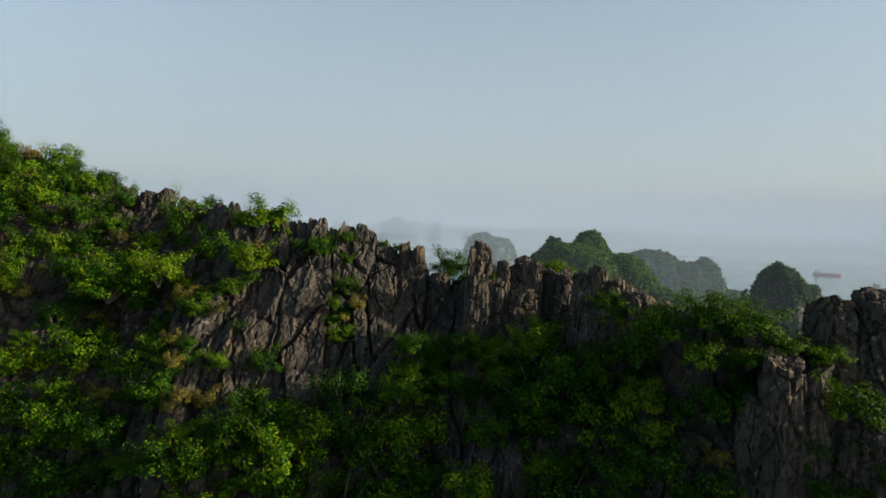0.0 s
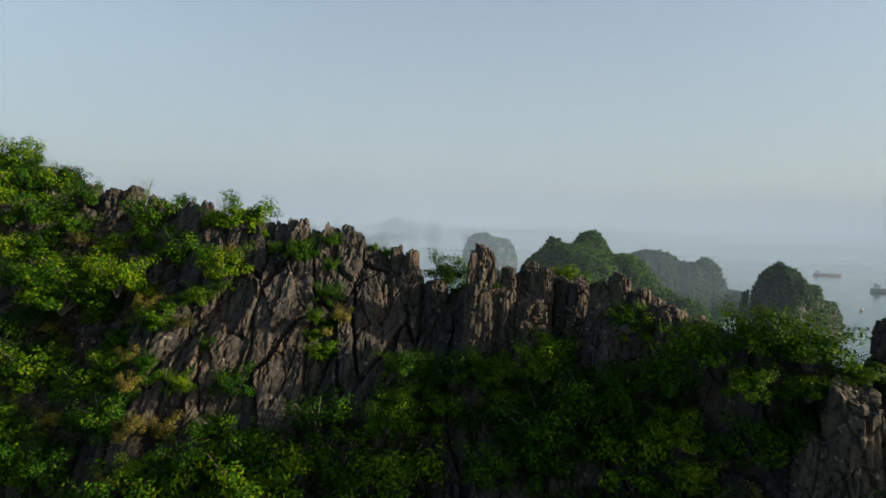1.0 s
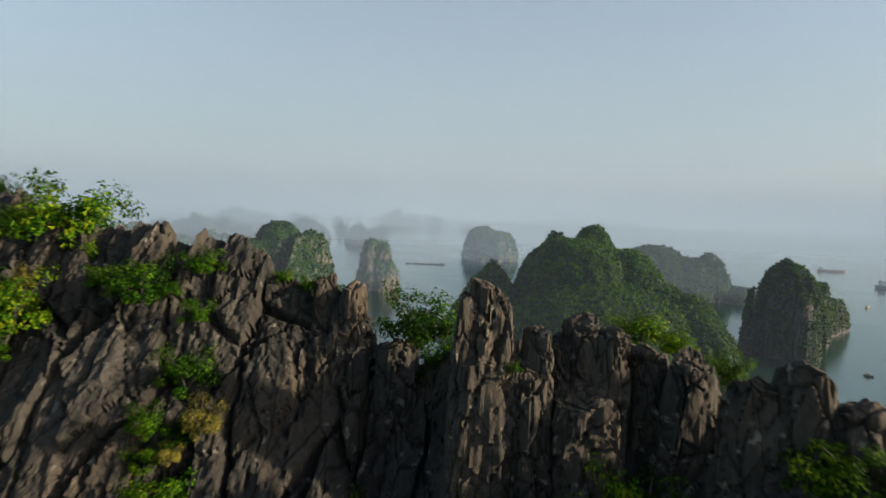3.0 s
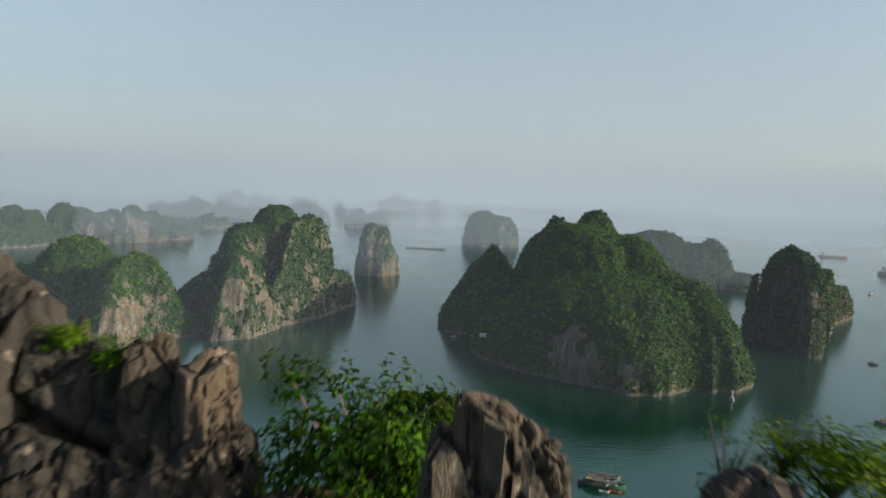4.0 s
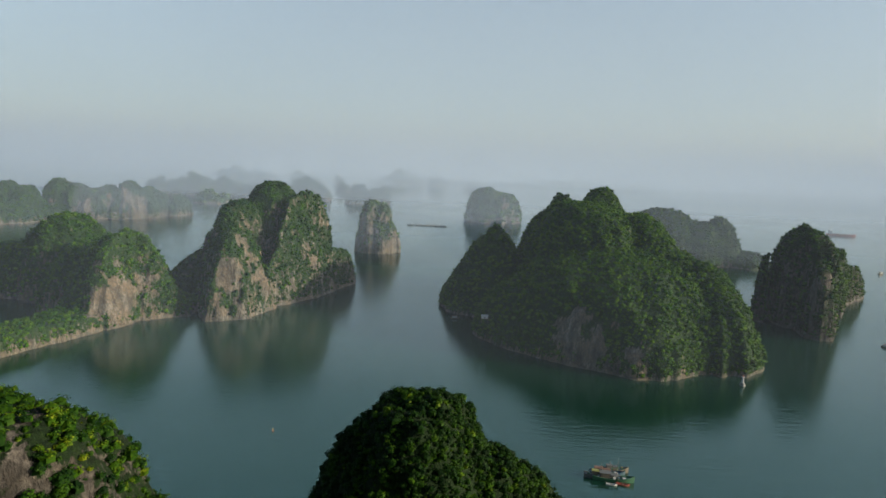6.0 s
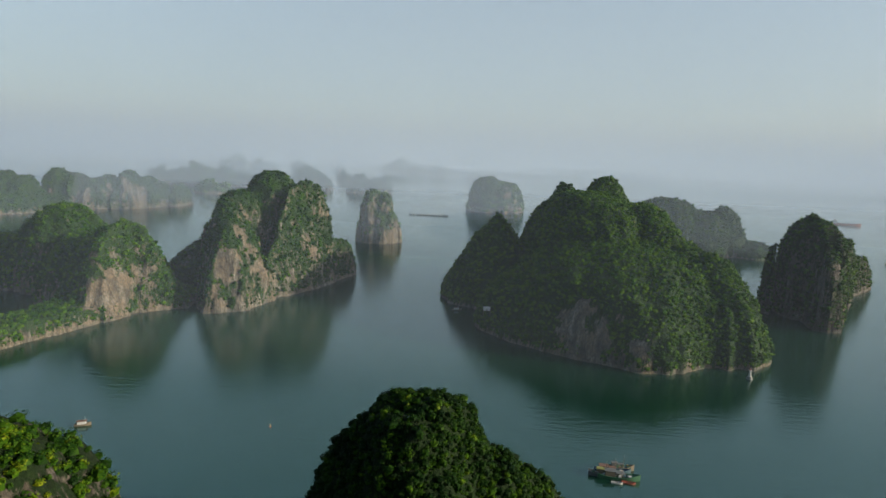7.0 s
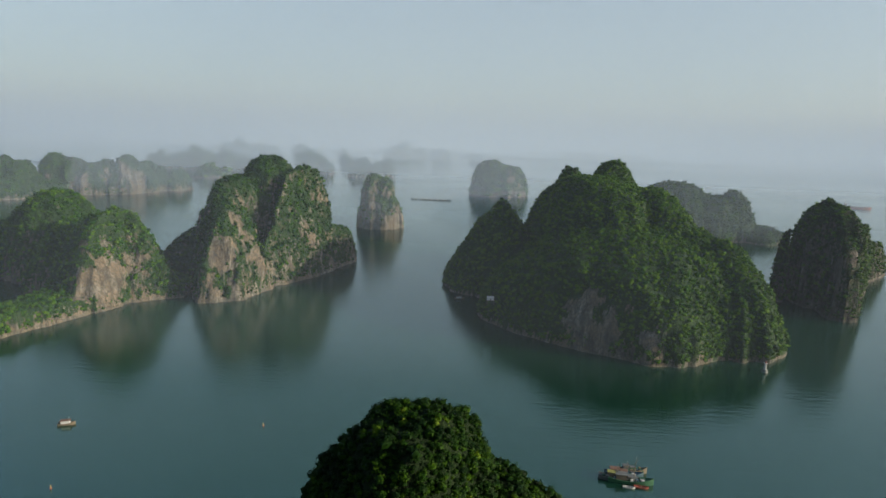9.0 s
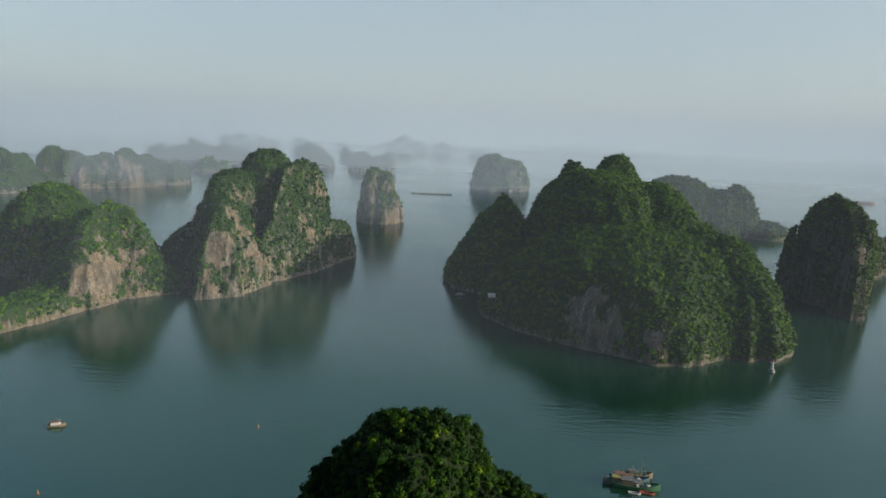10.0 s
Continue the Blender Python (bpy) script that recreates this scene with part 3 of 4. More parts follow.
tagged(coast, "low wooded far coast veiled in haze", "coast", kind="structure")

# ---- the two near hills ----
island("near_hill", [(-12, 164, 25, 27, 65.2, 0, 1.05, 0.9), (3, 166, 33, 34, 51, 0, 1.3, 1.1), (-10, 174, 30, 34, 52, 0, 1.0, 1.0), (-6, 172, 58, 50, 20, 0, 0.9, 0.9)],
    "wooded limestone hill with dark rock showing between trees", 0.7, 0.62, 0.92, 40, 0.15, bare=[(-6.5, 142, 58, 2.2), (-6, 140, 53, 1.8), (-22, 146, 58, 2.0), (14, 148, 50, 2.6)], rock=HILL_AND_SHADE_ROCK, canopy=HILL_CANOPY, patch=0.09, seed=101, rocky=0.14, dense=36, rough=0.8)
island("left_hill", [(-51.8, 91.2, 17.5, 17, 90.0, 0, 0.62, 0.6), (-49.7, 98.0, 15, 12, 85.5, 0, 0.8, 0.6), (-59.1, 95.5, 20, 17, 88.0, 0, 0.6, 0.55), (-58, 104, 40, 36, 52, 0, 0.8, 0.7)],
    "wooded limestone hilltop with bare grey boulders among shrubs", 0.5, 0.6, 0.82, 40, 0.13, bare=[(-45, 86, 88, 2.2), (-41, 86, 85, 1.5), (-40, 90.5, 83, 1.4), (-57, 80, 85, 3.0), (-53, 78, 84, 2.2), (-49, 80, 86, 1.8), (-53, 82, 88, 2)], rock=HILL_AND_SHADE_ROCK, canopy=HILL_CANOPY, patch=0.12, seed=103, rocky=0.66, dense=66, rough=0.7)

# ---- the ridge ----
CREST = np.array([(-90, 46, 132), (-60, 40, 128), (-40, 36, 125), (-27, 31.5, 121.6), (-22, 31, 120.3), (-18, 30, 119.0), (-14, 28.5, 118.7), (-10, 26, 118.45), (-7, 25.2, 118.2), (-4, 24.9, 117.5),
                  (-2.6, 24.7, 116.4), (-1.2, 24.6, 115.5), (0.5, 23.6, 115.9), (2, 23.6, 115.9), (3, 23.6, 116.1), (4.5, 22.6, 116.1), (5.5, 21.5, 115.9), (6.5, 19.5, 115.5), (8, 17.4, 115.2), (10, 17, 115.1), (12, 16, 115.2), (13.6, 15.6, 115.6), (15.5, 14.8, 115.6), (18, 13.0, 115.6), (22, 10.5, 115.2), (28, 8, 114), (36, 4, 111), (50, -2, 105), (90, -14, 84)])


def crest_at(x):
    y = np.interp(x, CREST[:, 0], CREST[:, 1])
    z = np.interp(x, CREST[:, 0], CREST[:, 2])
    return y, z


def ridge_mesh():
    xs = np.concatenate([np.linspace(-90, -33, 40), np.arange(-32.5, -11, 0.1), np.arange(-11, 7, 0.06), np.arange(7, 16.5, 0.1), np.linspace(17.5, 90, 50)])
    # drop below the crest: back side positive, front side negative
    back = np.concatenate([np.linspace(117, 8, 18), np.linspace(7, 0.12, 36)])
    front = np.concatenate([np.arange(0, 5, 0.06), np.arange(5, 13.5, 0.1), np.linspace(14, 117, 22)])
    side = np.concatenate([np.ones(len(back)), -np.ones(len(front))])
    drop = np.concatenate([back, front])
    X, D = np.meshgrid(xs, drop)
    S = np.repeat(side[:, None], len(xs), 1)
    yc, zc = crest_at(X)
    X, D, S, yc, zc = (m.ravel() for m in (X, D, S, yc, zc))
    Z = zc - D
    at = (-12, -9, -5, -1, 6, 9)
    brow = np.interp(X, at, (0.8, 0.6, 0.45, 0.25, 0.25, 0.25))
    knee = np.interp(X, at, (0.5, 2.0, 2.5, 1.4, 1.2, 3.0))
    lean = np.interp(X, at, (0.85, 0.8, 0.85, 1.0, 1.0, 0.55))
    fall = np.where(S < 0, brow * np.minimum(D, knee) + lean * np.clip(D - knee, 0, 9) + 0.5 * np.maximum(D - knee - 9, 0), 0.42 * D)
    Y = yc + S * (fall + 0.35 * (1 - np.exp(-D / 0.3)))
    p = np.stack([X, Y, Z], 1)
    n = np.where(S[:, None] < 0, (0, -0.86, 0.5), (0, 0.9, 0.42))
    near_top = np.exp(-D / 0.5)[:, None]
    n = n * (1 - near_top) + np.array((0, 0, 1.0)) * near_top
    q = p + 100
    lump = fractal(q * (0.2, 0.2, 0.14), 3) * 0.8
    butt = (0.4 - np.abs(fractal(q * (0.4, 0.3, 0.07), 3))) * 0.9
    warp = np.stack([fractal(q * 0.7, 2), fractal(q * 0.7 + 40, 2), fractal(q * 0.7 + 80, 2)], 1) * 0.14
    gap, val, slant = cells((q + warp) * (0.72, 0.12, 0.24))
    block = (val - 0.5) * 0.42 + slant * 0.34 - 0.42 * (1 - smooth(gap, 0.005, 0.06))
    gap2, val2, slant2 = cells((q + warp * 0.6) * (1.6, 0.3, 0.55) + 50)
    chip = (val2 - 0.5) * 0.2 + slant2 * 0.2 - 0.16 * (1 - smooth(gap2, 0.005, 0.05))
    gap3, val3, slant3 = cells((q + warp * 0.3) * (4.4, 1.0, 1.7) + 90)
    flute = (val3 - 0.5) * 0.07 + slant3 * 0.1 - 0.05 * (1 - smooth(gap3, 0.01, 0.1)) - np.abs(fractal(q * (3.4, 3.0, 0.4), 2)) * 0.05
    fine = fractal(q * (8.0, 8.0, 4.0), 3) * 0.035
    calm = smooth(D, 30, 13)
    p += n * ((lump * 0.8 + butt) * (0.12 + 0.55 * smooth(D, 1.0, 6.0)) + (block + chip + flute + fine) * (0.15 + 0.85 * calm))[:, None]
    p[:, 2] += ((val - 0.45) * 0.4 + (val2 - 0.45) * 0.18) * np.exp(-D / 1.1) * (1 - 0.6 * (1 - smooth(gap2, 0.01, 0.1)))
    p[:, 2] = np.maximum(p[:, 2], -3)
    return p, grid_faces(len(drop), len(xs))


ridge_v, ridge_f = ridge_mesh()
ridge = new("ridge", mesh_from("ridge", ridge_v, ridge_f[:, ::-1], False, ROCK))
tagged(ridge, "jagged grey limestone ridge with cracked, fluted faces", "rock ridge", kind="structure")


def spire(name, pieces, label, seed, rock=ROCK):
    """Upright blocks of rock with broken tops: x, y, foot, top, half width, half depth, lean, turn."""
    for k, (x, y, z0, z1, w, d, lean, turn) in enumerate(pieces):
        rr = np.random.default_rng(seed * 10 + k)
        rows, cols = 96, 72
        h = z1 - z0
        ph = np.linspace(0, 1, rows) * math.pi / 2
        s, f = np.sin(ph) ** 0.62, np.cos(ph) ** 0.3
        s = 0.5 * s + 0.5 * np.linspace(0, 1, rows)
        f[-1] = 0.01
        th = np.linspace(0, 2 * math.pi, cols, endpoint=False)
        c, sn = np.cos(th), np.sin(th)
        U, V = np.tile(np.sign(c) * np.abs(c) ** 0.75, rows), np.tile(np.sign(sn) * np.abs(sn) ** 0.75, rows)
        S, F = np.repeat(s, cols), np.repeat(f, cols) * (1.14 - 0.2 * np.repeat(s, cols))
        P = np.stack([U * F * w + lean * S * h, V * F * d, S * h * 1.12], 1)
        # broken off along slanting planes, at the top and down the sides
        for n_ in range(14):
            b_ = rr.uniform(0, 2 * math.pi)
            if n_ < 5:
                pn = np.array((math.cos(b_) * 0.55, math.sin(b_) * 0.55, 1.0))
                lim = h * rr.uniform(0.94, 1.0) + 0.55 * rr.uniform(0.1, 0.5) * math.hypot(w * math.cos(b_), d * math.sin(b_))
            else:
                pn = np.array((math.cos(b_), math.sin(b_), rr.uniform(-0.02, 0.12)))
                lim = math.hypot(w * math.cos(b_), d * math.sin(b_)) * rr.uniform(0.8, 0.98) + pn[2] * h * rr.uniform(0.5, 0.9)
            pn /= np.linalg.norm(pn)
            lim /= 1.0 if n_ >= 5 else math.hypot(1, 0.55)
            P -= np.maximum(P @ pn - lim, 0)[:, None] * pn
        a = radians(turn)
        P = P @ np.array([[math.cos(a), math.sin(a), 0], [-math.sin(a), math.cos(a), 0], [0, 0, 1]]) + (x, y, z0)
        N = P - (x, y, 0)
        N[:, 2] = smooth(S, 0.7, 1.0) * 0.6
        N /= np.linalg.norm(N * (1, 1, 1), axis=1, keepdims=True) + 1e-6
        q = P + 60 + seed * 7.7
        warp = np.stack([fractal(q, 2), fractal(q + 40, 2), fractal(q + 80, 2)], 1) * 0.1
        gap, val, slant = cells((q + warp) * (1.5, 1.5, 0.55))
        gap2, val2, slant2 = cells((q + warp * 0.4) * (3.6, 3.6, 1.2) + 50)
        disp = (val - 0.5) * 0.1 - 0.11 * (1 - smooth(gap, 0.01, 0.06)) + (val2 - 0.5) * 0.07 + slant2 * 0.1 - 0.08 * (1 - smooth(gap2, 0.01, 0.09)) - np.abs(fractal(q * (4.5, 4.5, 0.4), 3)) * 0.07 + fractal(q * (9, 9, 4), 2) * 0.02
        P += N * (disp * min(1.0, w * 1.7))[:, None]
        ob = new(name, mesh_from(name, P, grid_faces(rows, cols, True), False, rock))
        ob.parent = ridge
        tagged(ob, label)


spire("rock_spire", [(0.64, 22.55, 112.0, 117.52, 0.56, 0.42, 0.0, 4), (0.16, 22.5, 112.0, 117.46, 0.3, 0.4, 0.0, -6), (0.38, 22.5, 114.0, 117.68, 0.2, 0.26, 0.0, 20), (1.5, 22.55, 112.5, 116.85, 0.32, 0.42, 0.0, 20), (0.6, 22.4, 111.0, 116.3, 0.75, 0.6, 0.0, 5), (1.35, 22.4, 111.0, 116.1, 0.55, 0.55, 0.0, -10)], "broad brown-grey limestone blade with deep flutes", 1, LIT_BROWN_ROCK)
spire("rock_spire", [(-3.05, 24.7, 114, 117.3, 0.36, 0.5, 0.02, 0), (-2.35, 24.5, 113.5, 117.25, 0.38, 0.5, -0.01, 15), (-2.7, 24.3, 112.5, 116.2, 0.62, 0.5, 0.0, 5)], "pair of upright brown-grey limestone slabs", 2, LIT_BROWN_ROCK)
spire("rock_slab", [(-1.3, 24.1, 111.8, 116.1, 0.6, 0.5, 0.0, 8), (-0.5, 24.2, 112.4, 115.6, 0.32, 0.45, 0.0, -5)], "squat smooth grey limestone slab", 3)
spire("rock_spire", [(2.35, 22.8, 113, 116.95, 0.42, 0.5, 0.0, 0), (2.85, 22.6, 113, 116.75, 0.38, 0.5, 0, 30), (2.0, 22.9, 113, 116.5, 0.34, 0.5, 0, 10), (2.5, 22.3, 112, 115.8, 0.85, 0.6, 0, 0), (3.6, 22.9, 113, 116.4, 0.5, 0.5, 0, 0), (4.2, 22.2, 113, 116.35, 0.5, 0.5, 0, 25)], "clustered dark limestone spikes", 4, LIT_BROWN_ROCK)
spire("rock_spire", [(4.5, 20.6, 113.5, 116.55, 0.44, 0.55, 0.0, 0), (5.1, 20.3, 113.5, 116.8, 0.44, 0.5, 0, 30), (5.7, 20.0, 113.5, 116.45, 0.44, 0.5, 0, 10), (6.2, 19.8, 113.5, 116.1, 0.42, 0.5, 0, 0), (5.3, 19.9, 111.5, 115.5, 1.1, 0.8, 0, 5), (6.55, 19.3, 113, 116.0, 0.6, 0.6, 0, 0), (7.15, 18.8, 113, 115.75, 0.55, 0.6, 0, 20)], "clustered brown-grey limestone spikes", 5, LIT_BROWN_ROCK)
spire("rock_spire", [(-18.1, 29.3, 115.5, 119.5, 0.7, 0.6, 0.02, 0), (-17.2, 29.3, 115.5, 119.6, 0.6, 0.6, 0.0, 0)], "blunt twin limestone teeth", 6)
spire("boulder", [(11.5, 16.2, 113.5, 116.4, 0.8, 0.8, 0.0, 0), (12.5, 15.9, 113.5, 116.75, 0.7, 0.8, 0.05, 10), (13.4, 15.8, 113, 116.0, 0.6, 0.8, 0.05, 0)], "rounded dark limestone boulders with pale edges", 7, LIT_BROWN_ROCK)
spire("rock_buttress", [(9.6, 15.0, 108, 115.0, 0.7, 0.7, -0.02, 0), (10.4, 15.0, 108, 114.6, 0.6, 0.7, 0.0, 20), (8.9, 15.4, 108, 113.6, 0.6, 0.7, 0.03, 0), (11.6, 14.6, 107, 113.2, 0.8, 0.9, 0.0, 0)], "ribbed pale brown limestone buttress with clean broken edges", 8, LIT_BROWN_ROCK)


# ---- shrubs ----
def shrub_kind(seed, leaves, leaf, height, spread, material, droop=0.0):
    """A shrub one metre wide and high before scaling: stems that fork, and a crown of single leaves in sprays."""
    r = np.random.default_rng(seed)
    base = new("shrub", None)
    bm = bmesh.new()
    tips = []
    for k in range(7):
        a = k / 7 * 2 * math.pi + r.uniform(-0.4, 0.4)
        start = Vector((0, 0, -0.15))
        reach = spread * r.uniform(0.45, 0.95)
        end = Vector((math.cos(a) * reach, math.sin(a) * reach, height * r.uniform(0.55, 1.0)))
        mid = start.lerp(end, 0.5) + Vector((r.uniform(-0.1, 0.1), r.uniform(-0.1, 0.1), 0.12))
        pts, rad = [start, mid, end], [0.035, 0.022, 0.006]
        tips += [(end, 0.3), (mid, 0.26), (start.lerp(end, 0.8) + Vector((r.uniform(-0.2, 0.2), r.uniform(-0.2, 0.2), 0.05)), 0.27)]
        rings = []
        for pt, ra in zip(pts, rad):
            rings.append([bm.verts.new(pt + Vector((math.cos(b) * ra, math.sin(b) * ra, 0))) for b in (0, 1.57, 3.14, 4.71)])
        for lo, hi in zip(rings, rings[1:]):
            for j in range(4):
                bm.faces.new((lo[j], lo[(j + 1) % 4], hi[(j + 1) % 4], hi[j]))
    part("stem", bm, BARK, base)
    for _ in range(26):
        a, b = r.uniform(0, 2 * math.pi), math.sqrt(r.random()) * 0.85
        tips.append((Vector((math.cos(a) * b * spread, math.sin(a) * b * spread, height * (0.1 + 0.8 * r.random() * (1.1 - b)))), 0.22))
    pick = r.integers(0, len(tips), leaves)
    centre = np.array([tips[i][0] for i in pick])
    rad = np.array([tips[i][1] for i in pick]) * spread
    d = r.normal(size=(leaves, 3))
    d /= np.linalg.norm(d, axis=1, keepdims=True)
    at = centre + d * (rad * r.uniform(0.2, 1.0, leaves) ** 0.5)[:, None] * (1, 1, 0.7)
    at[:, 2] = np.maximum(at[:, 2], -0.1 - droop * r.random(leaves))
    out_ = at - (0, 0, 0.3)
    out_ /= np.linalg.norm(out_, axis=1, keepdims=True)
    n = out_ * 0.9 + d * 0.4 + r.normal(size=(leaves, 3)) * 0.35 + (0, 0, 0.3)
    n /= np.linalg.norm(n, axis=1, keepdims=True)
    fwd = d + r.normal(size=(leaves, 3)) * 0.5 - (0, 0, 0.25)
    side = np.cross(fwd, n)
    side /= np.linalg.norm(side, axis=1, keepdims=True) + 1e-9
    fwd = np.cross(n, side)
    sz = (leaf * r.uniform(0.6, 1.35, leaves))[:, None]
    v = np.stack([at - fwd * sz, at + side * sz * 0.5 + fwd * sz * 0.3, at - side * sz * 0.5 + fwd * sz * 0.7 - n * sz * 0.2], 1).reshape(-1, 3)
    crown = new("crown", mesh_from("crown", v, np.arange(len(v)).reshape(-1, 3), False, material))
    crown.parent = base
    tagged(base, "green leafy shrub rooted in a limestone crack", "shrub", group="shrubs on the ridge")
    return base


KINDS = [shrub_kind(200 + k, 3300, 0.042, 0.85, 0.85, LEAVES) for k in range(6)]
SAPLING = tagged(shrub_kind(230, 1100, 0.03, 1.5, 0.55, LEAVES), "thin young tree with sparse leaves on the crest", "tree")
DRY = tagged(shrub_kind(220, 4000, 0.036, 0.8, 0.8, BROWN_LEAVES), "brown and yellow drying shrub on the cliff")
for ob in KINDS + [DRY, SAPLING]:
    ob.matrix_basis = pose(0, 0, -60)
placed = []


def add_shrub(kind, x, y, z, size, r):
    m = pose(x, y, z, r.uniform(-14, 10), r.uniform(-12, 12), r.uniform(0, 360)) @ Matrix.Diagonal((size, size, size * r.uniform(0.8, 1.15), 1))
    if kind not in placed:
        placed.append(kind)
        kind.matrix_basis = m
        return kind
    return copy_thing(kind, m)


CREST_SHRUBS = ((-26.5, 30.2, 120.1, 1.44), (-23.0, 30.0, 120.3, 0.80), (-21.0, 30.0, 119.6, 1.12), (-19.2, 28.5, 118.5, 1.21), (-21.2, 27.5, 117.6, 1.20), (-25.4, 28.4, 117.7, 1.76), (-23.9, 27.2, 116.0, 1.54), (-14.4, 29.0, 118.6, 0.77), (-11.6, 26.5, 117.7, 1.01), (-10.2, 26.1, 117.6, 1.25), (-8.7, 25.5, 117.1, 0.97), (-9.7, 23.5, 115.8, 1.18), (-14.0, 24.9, 115.8, 0.57), (-14.3, 23.4, 115.1, 1.05), (-20.1, 25.5, 114.8, 1.45), (-17.0, 23.9, 114.2, 1.52))
FACE_SHRUBS = ((-5.4, 22.7, 114.0, 0.70), (-5.3, 22.2, 113.0, 0.77), (-6.9, 18.8, 110.2, 1.49), (-5.5, 18.6, 109.7, 1.45), (-8.0, 18.3, 109.4, 1.39), (-6.3, 17.4, 108.2, 1.57), (-1.0, 24.6, 115.75, 1.1), (-0.4, 24.4, 115.1, 0.60), (5.4, 19.7, 114.8, 0.65), (4.0, 24.6, 116.0, 0.8), (-2.2, 20.5, 113.0, 0.69), (-0.5, 20.6, 112.8, 1.09), (1.2, 20.4, 112.9, 1.09), (2.7, 20.2, 113.1, 1.09), (0.6, 19.5, 111.4, 1.29), (-2.5, 19.2, 111.5, 0.78), (2.4, 18.9, 111.6, 1.29), (4.1, 18.6, 112.4, 1.19),
               (-19.0, 20.4, 107.0, 1.54), (-18.0, 21.0, 108.5, 1.45), (-16.4, 19.7, 107.1, 1.53), (-14.0, 19.3, 107.6, 1.52), (-14.7, 19.9, 109.0, 1.34), (-10.8, 17.8, 108.5, 1.41), (-9.4, 18.1, 108.5, 1.36), (-8.2, 17.5, 108.3, 1.28), (-4.6, 18.0, 108.4, 1.21),
               (-17.5, 22.8, 111.1, 1.29), (-20.0, 22.9, 110.8, 1.47), (-12.5, 20.2, 110.6, 1.08), (-12.3, 20.9, 111.3, 0.99), (-14.4, 22.0, 111.1, 1.19), (-21.6, 22.3, 108.7, 1.65))
HOLLOW_SHRUBS = ((6.6, 16.8, 114.7, 1.27), (7.9, 16.4, 115.1, 1.1), (8.9, 16.0, 115.0, 1.1), (10.0, 15.6, 114.5, 0.97), (7.5, 15.9, 114.1, 0.9), (8.7, 15.5, 114.2, 0.7), (11.0, 15.2, 114.4, 0.8), (11.1, 14.5, 113.1, 0.91), (10.4, 13.6, 110.8, 0.65), (7.8, 14.6, 110.3, 0.54), (5.9, 17.4, 113.7, 1.06), (4.6, 18.3, 113.4, 1.11), (6.1, 16.8, 112.3, 1.23))
r = np.random.default_rng(4)
for x, y, z, size in CREST_SHRUBS + FACE_SHRUBS + HOLLOW_SHRUBS:
    add_shrub(KINDS[int(r.integers(0, 6))], x, y, z, size, r)
TUFTS = ((-6.6, 24.0, 116.7, 0.35), (-5.6, 23.7, 116.2, 0.41), (-5.8, 24.4, 117.2, 0.42), (-4.0, 24.7, 117.0, 0.22), (-5.8, 22.2, 114.4, 0.67), (1.05, 22.1, 115.9, 0.3), (-5.3, 24.5, 117.2, 0.25), (-3.4, 24.7, 116.8, 0.25),
         (-8.0, 24.3, 116.8, 0.44), (-6.3, 24.0, 116.7, 0.40), (-9.7, 21.9, 113.2, 0.47), (-15.0, 26.9, 116.5, 0.67), (-12.0, 23.6, 114.5, 0.65), (-15.8, 25.9, 115.3, 0.85), (-9.8, 23.3, 115.3, 0.43), (5.3, 19.6, 115.4, 0.50), (4.6, 24.2, 115.9, 0.6), (5.4, 23.6, 115.5, 0.50))
for x, y, z, size in TUFTS:
    tagged(add_shrub(KINDS[int(r.integers(0, 6))], x, y, z, size, r), "small green tuft growing from a rock crack")
for x, y, z, size in ((-4.8, 22.4, 114.4, 0.63), (-5.3, 22.1, 113.9, 0.58), (-10.9, 22.2, 114.0, 0.93), (-18.2, 26.7, 116.7, 1.06), (-11.9, 20.0, 112.2, 1.08), (-11.2, 19.3, 111.0, 0.99), (-11.3, 18.0, 109.6, 1.06), (-15.6, 20.8, 109.8, 0.99), (-13.8, 23.6, 113.7, 0.84), (-19.0, 24.9, 114.0, 1.03), (-9.8, 17.9, 107.9, 0.89)):
    add_shrub(DRY, x, y, z, size, r)
for x, y, z, size in ((-17.3, 30.6, 118.8, 0.9), (-24.2, 31.0, 120.6, 1.0), (3.0, 24.6, 115.7, 0.7), (-11.5, 27.2, 118.2, 0.7), (3.6, 24.8, 116.0, 0.6)):
    add_shrub(SAPLING, x, y, z, size, r)
# woods on the slopes below
r = np.random.default_rng(6)
low_slopes = ridge_v[r.permutation(len(ridge_v))]
crest_y, crest_z = crest_at(low_slopes[:, 0])
below = crest_z - low_slopes[:, 2]
far_down = np.where(low_slopes[:, 1] < crest_y, below > 19, below > 9) & (low_slopes[:, 2] > 2)
woods, cellset = [], set()
for p in low_slopes[far_down]:
    key = (int(p[0] // 2.6), int(p[1] // 2.6), int(p[2] // 2.6))
    if key not in cellset:
        cellset.add(key)
        woods.append(p)
woods = np.array(woods)[:6000]
out_ward = np.where(woods[:, 1:2] < crest_at(woods[:, 0])[0][:, None], (0, -0.86, 0.5), (0, 0.9, 0.42))
plant(woods, out_ward, 2.0, 24, 0.55, HILL_CANOPY, ridge, "forest", "dense green scrub on the lower slopes", 8)

r = np.random.default_rng(5)
rows_front = ridge_v[(ridge_v[:, 0] > -33) & (ridge_v[:, 0] < 17) & (ridge_v[:, 2] > 102)]
pool = rows_front[r.permutation(len(rows_front))[:3200]]
_, ztop = crest_at(pool[:, 0])
ytop, _ = crest_at(pool[:, 0])
down = ztop - pool[:, 2]
frontal = pool[:, 1] < ytop + 0.3
X = pool[:, 0]
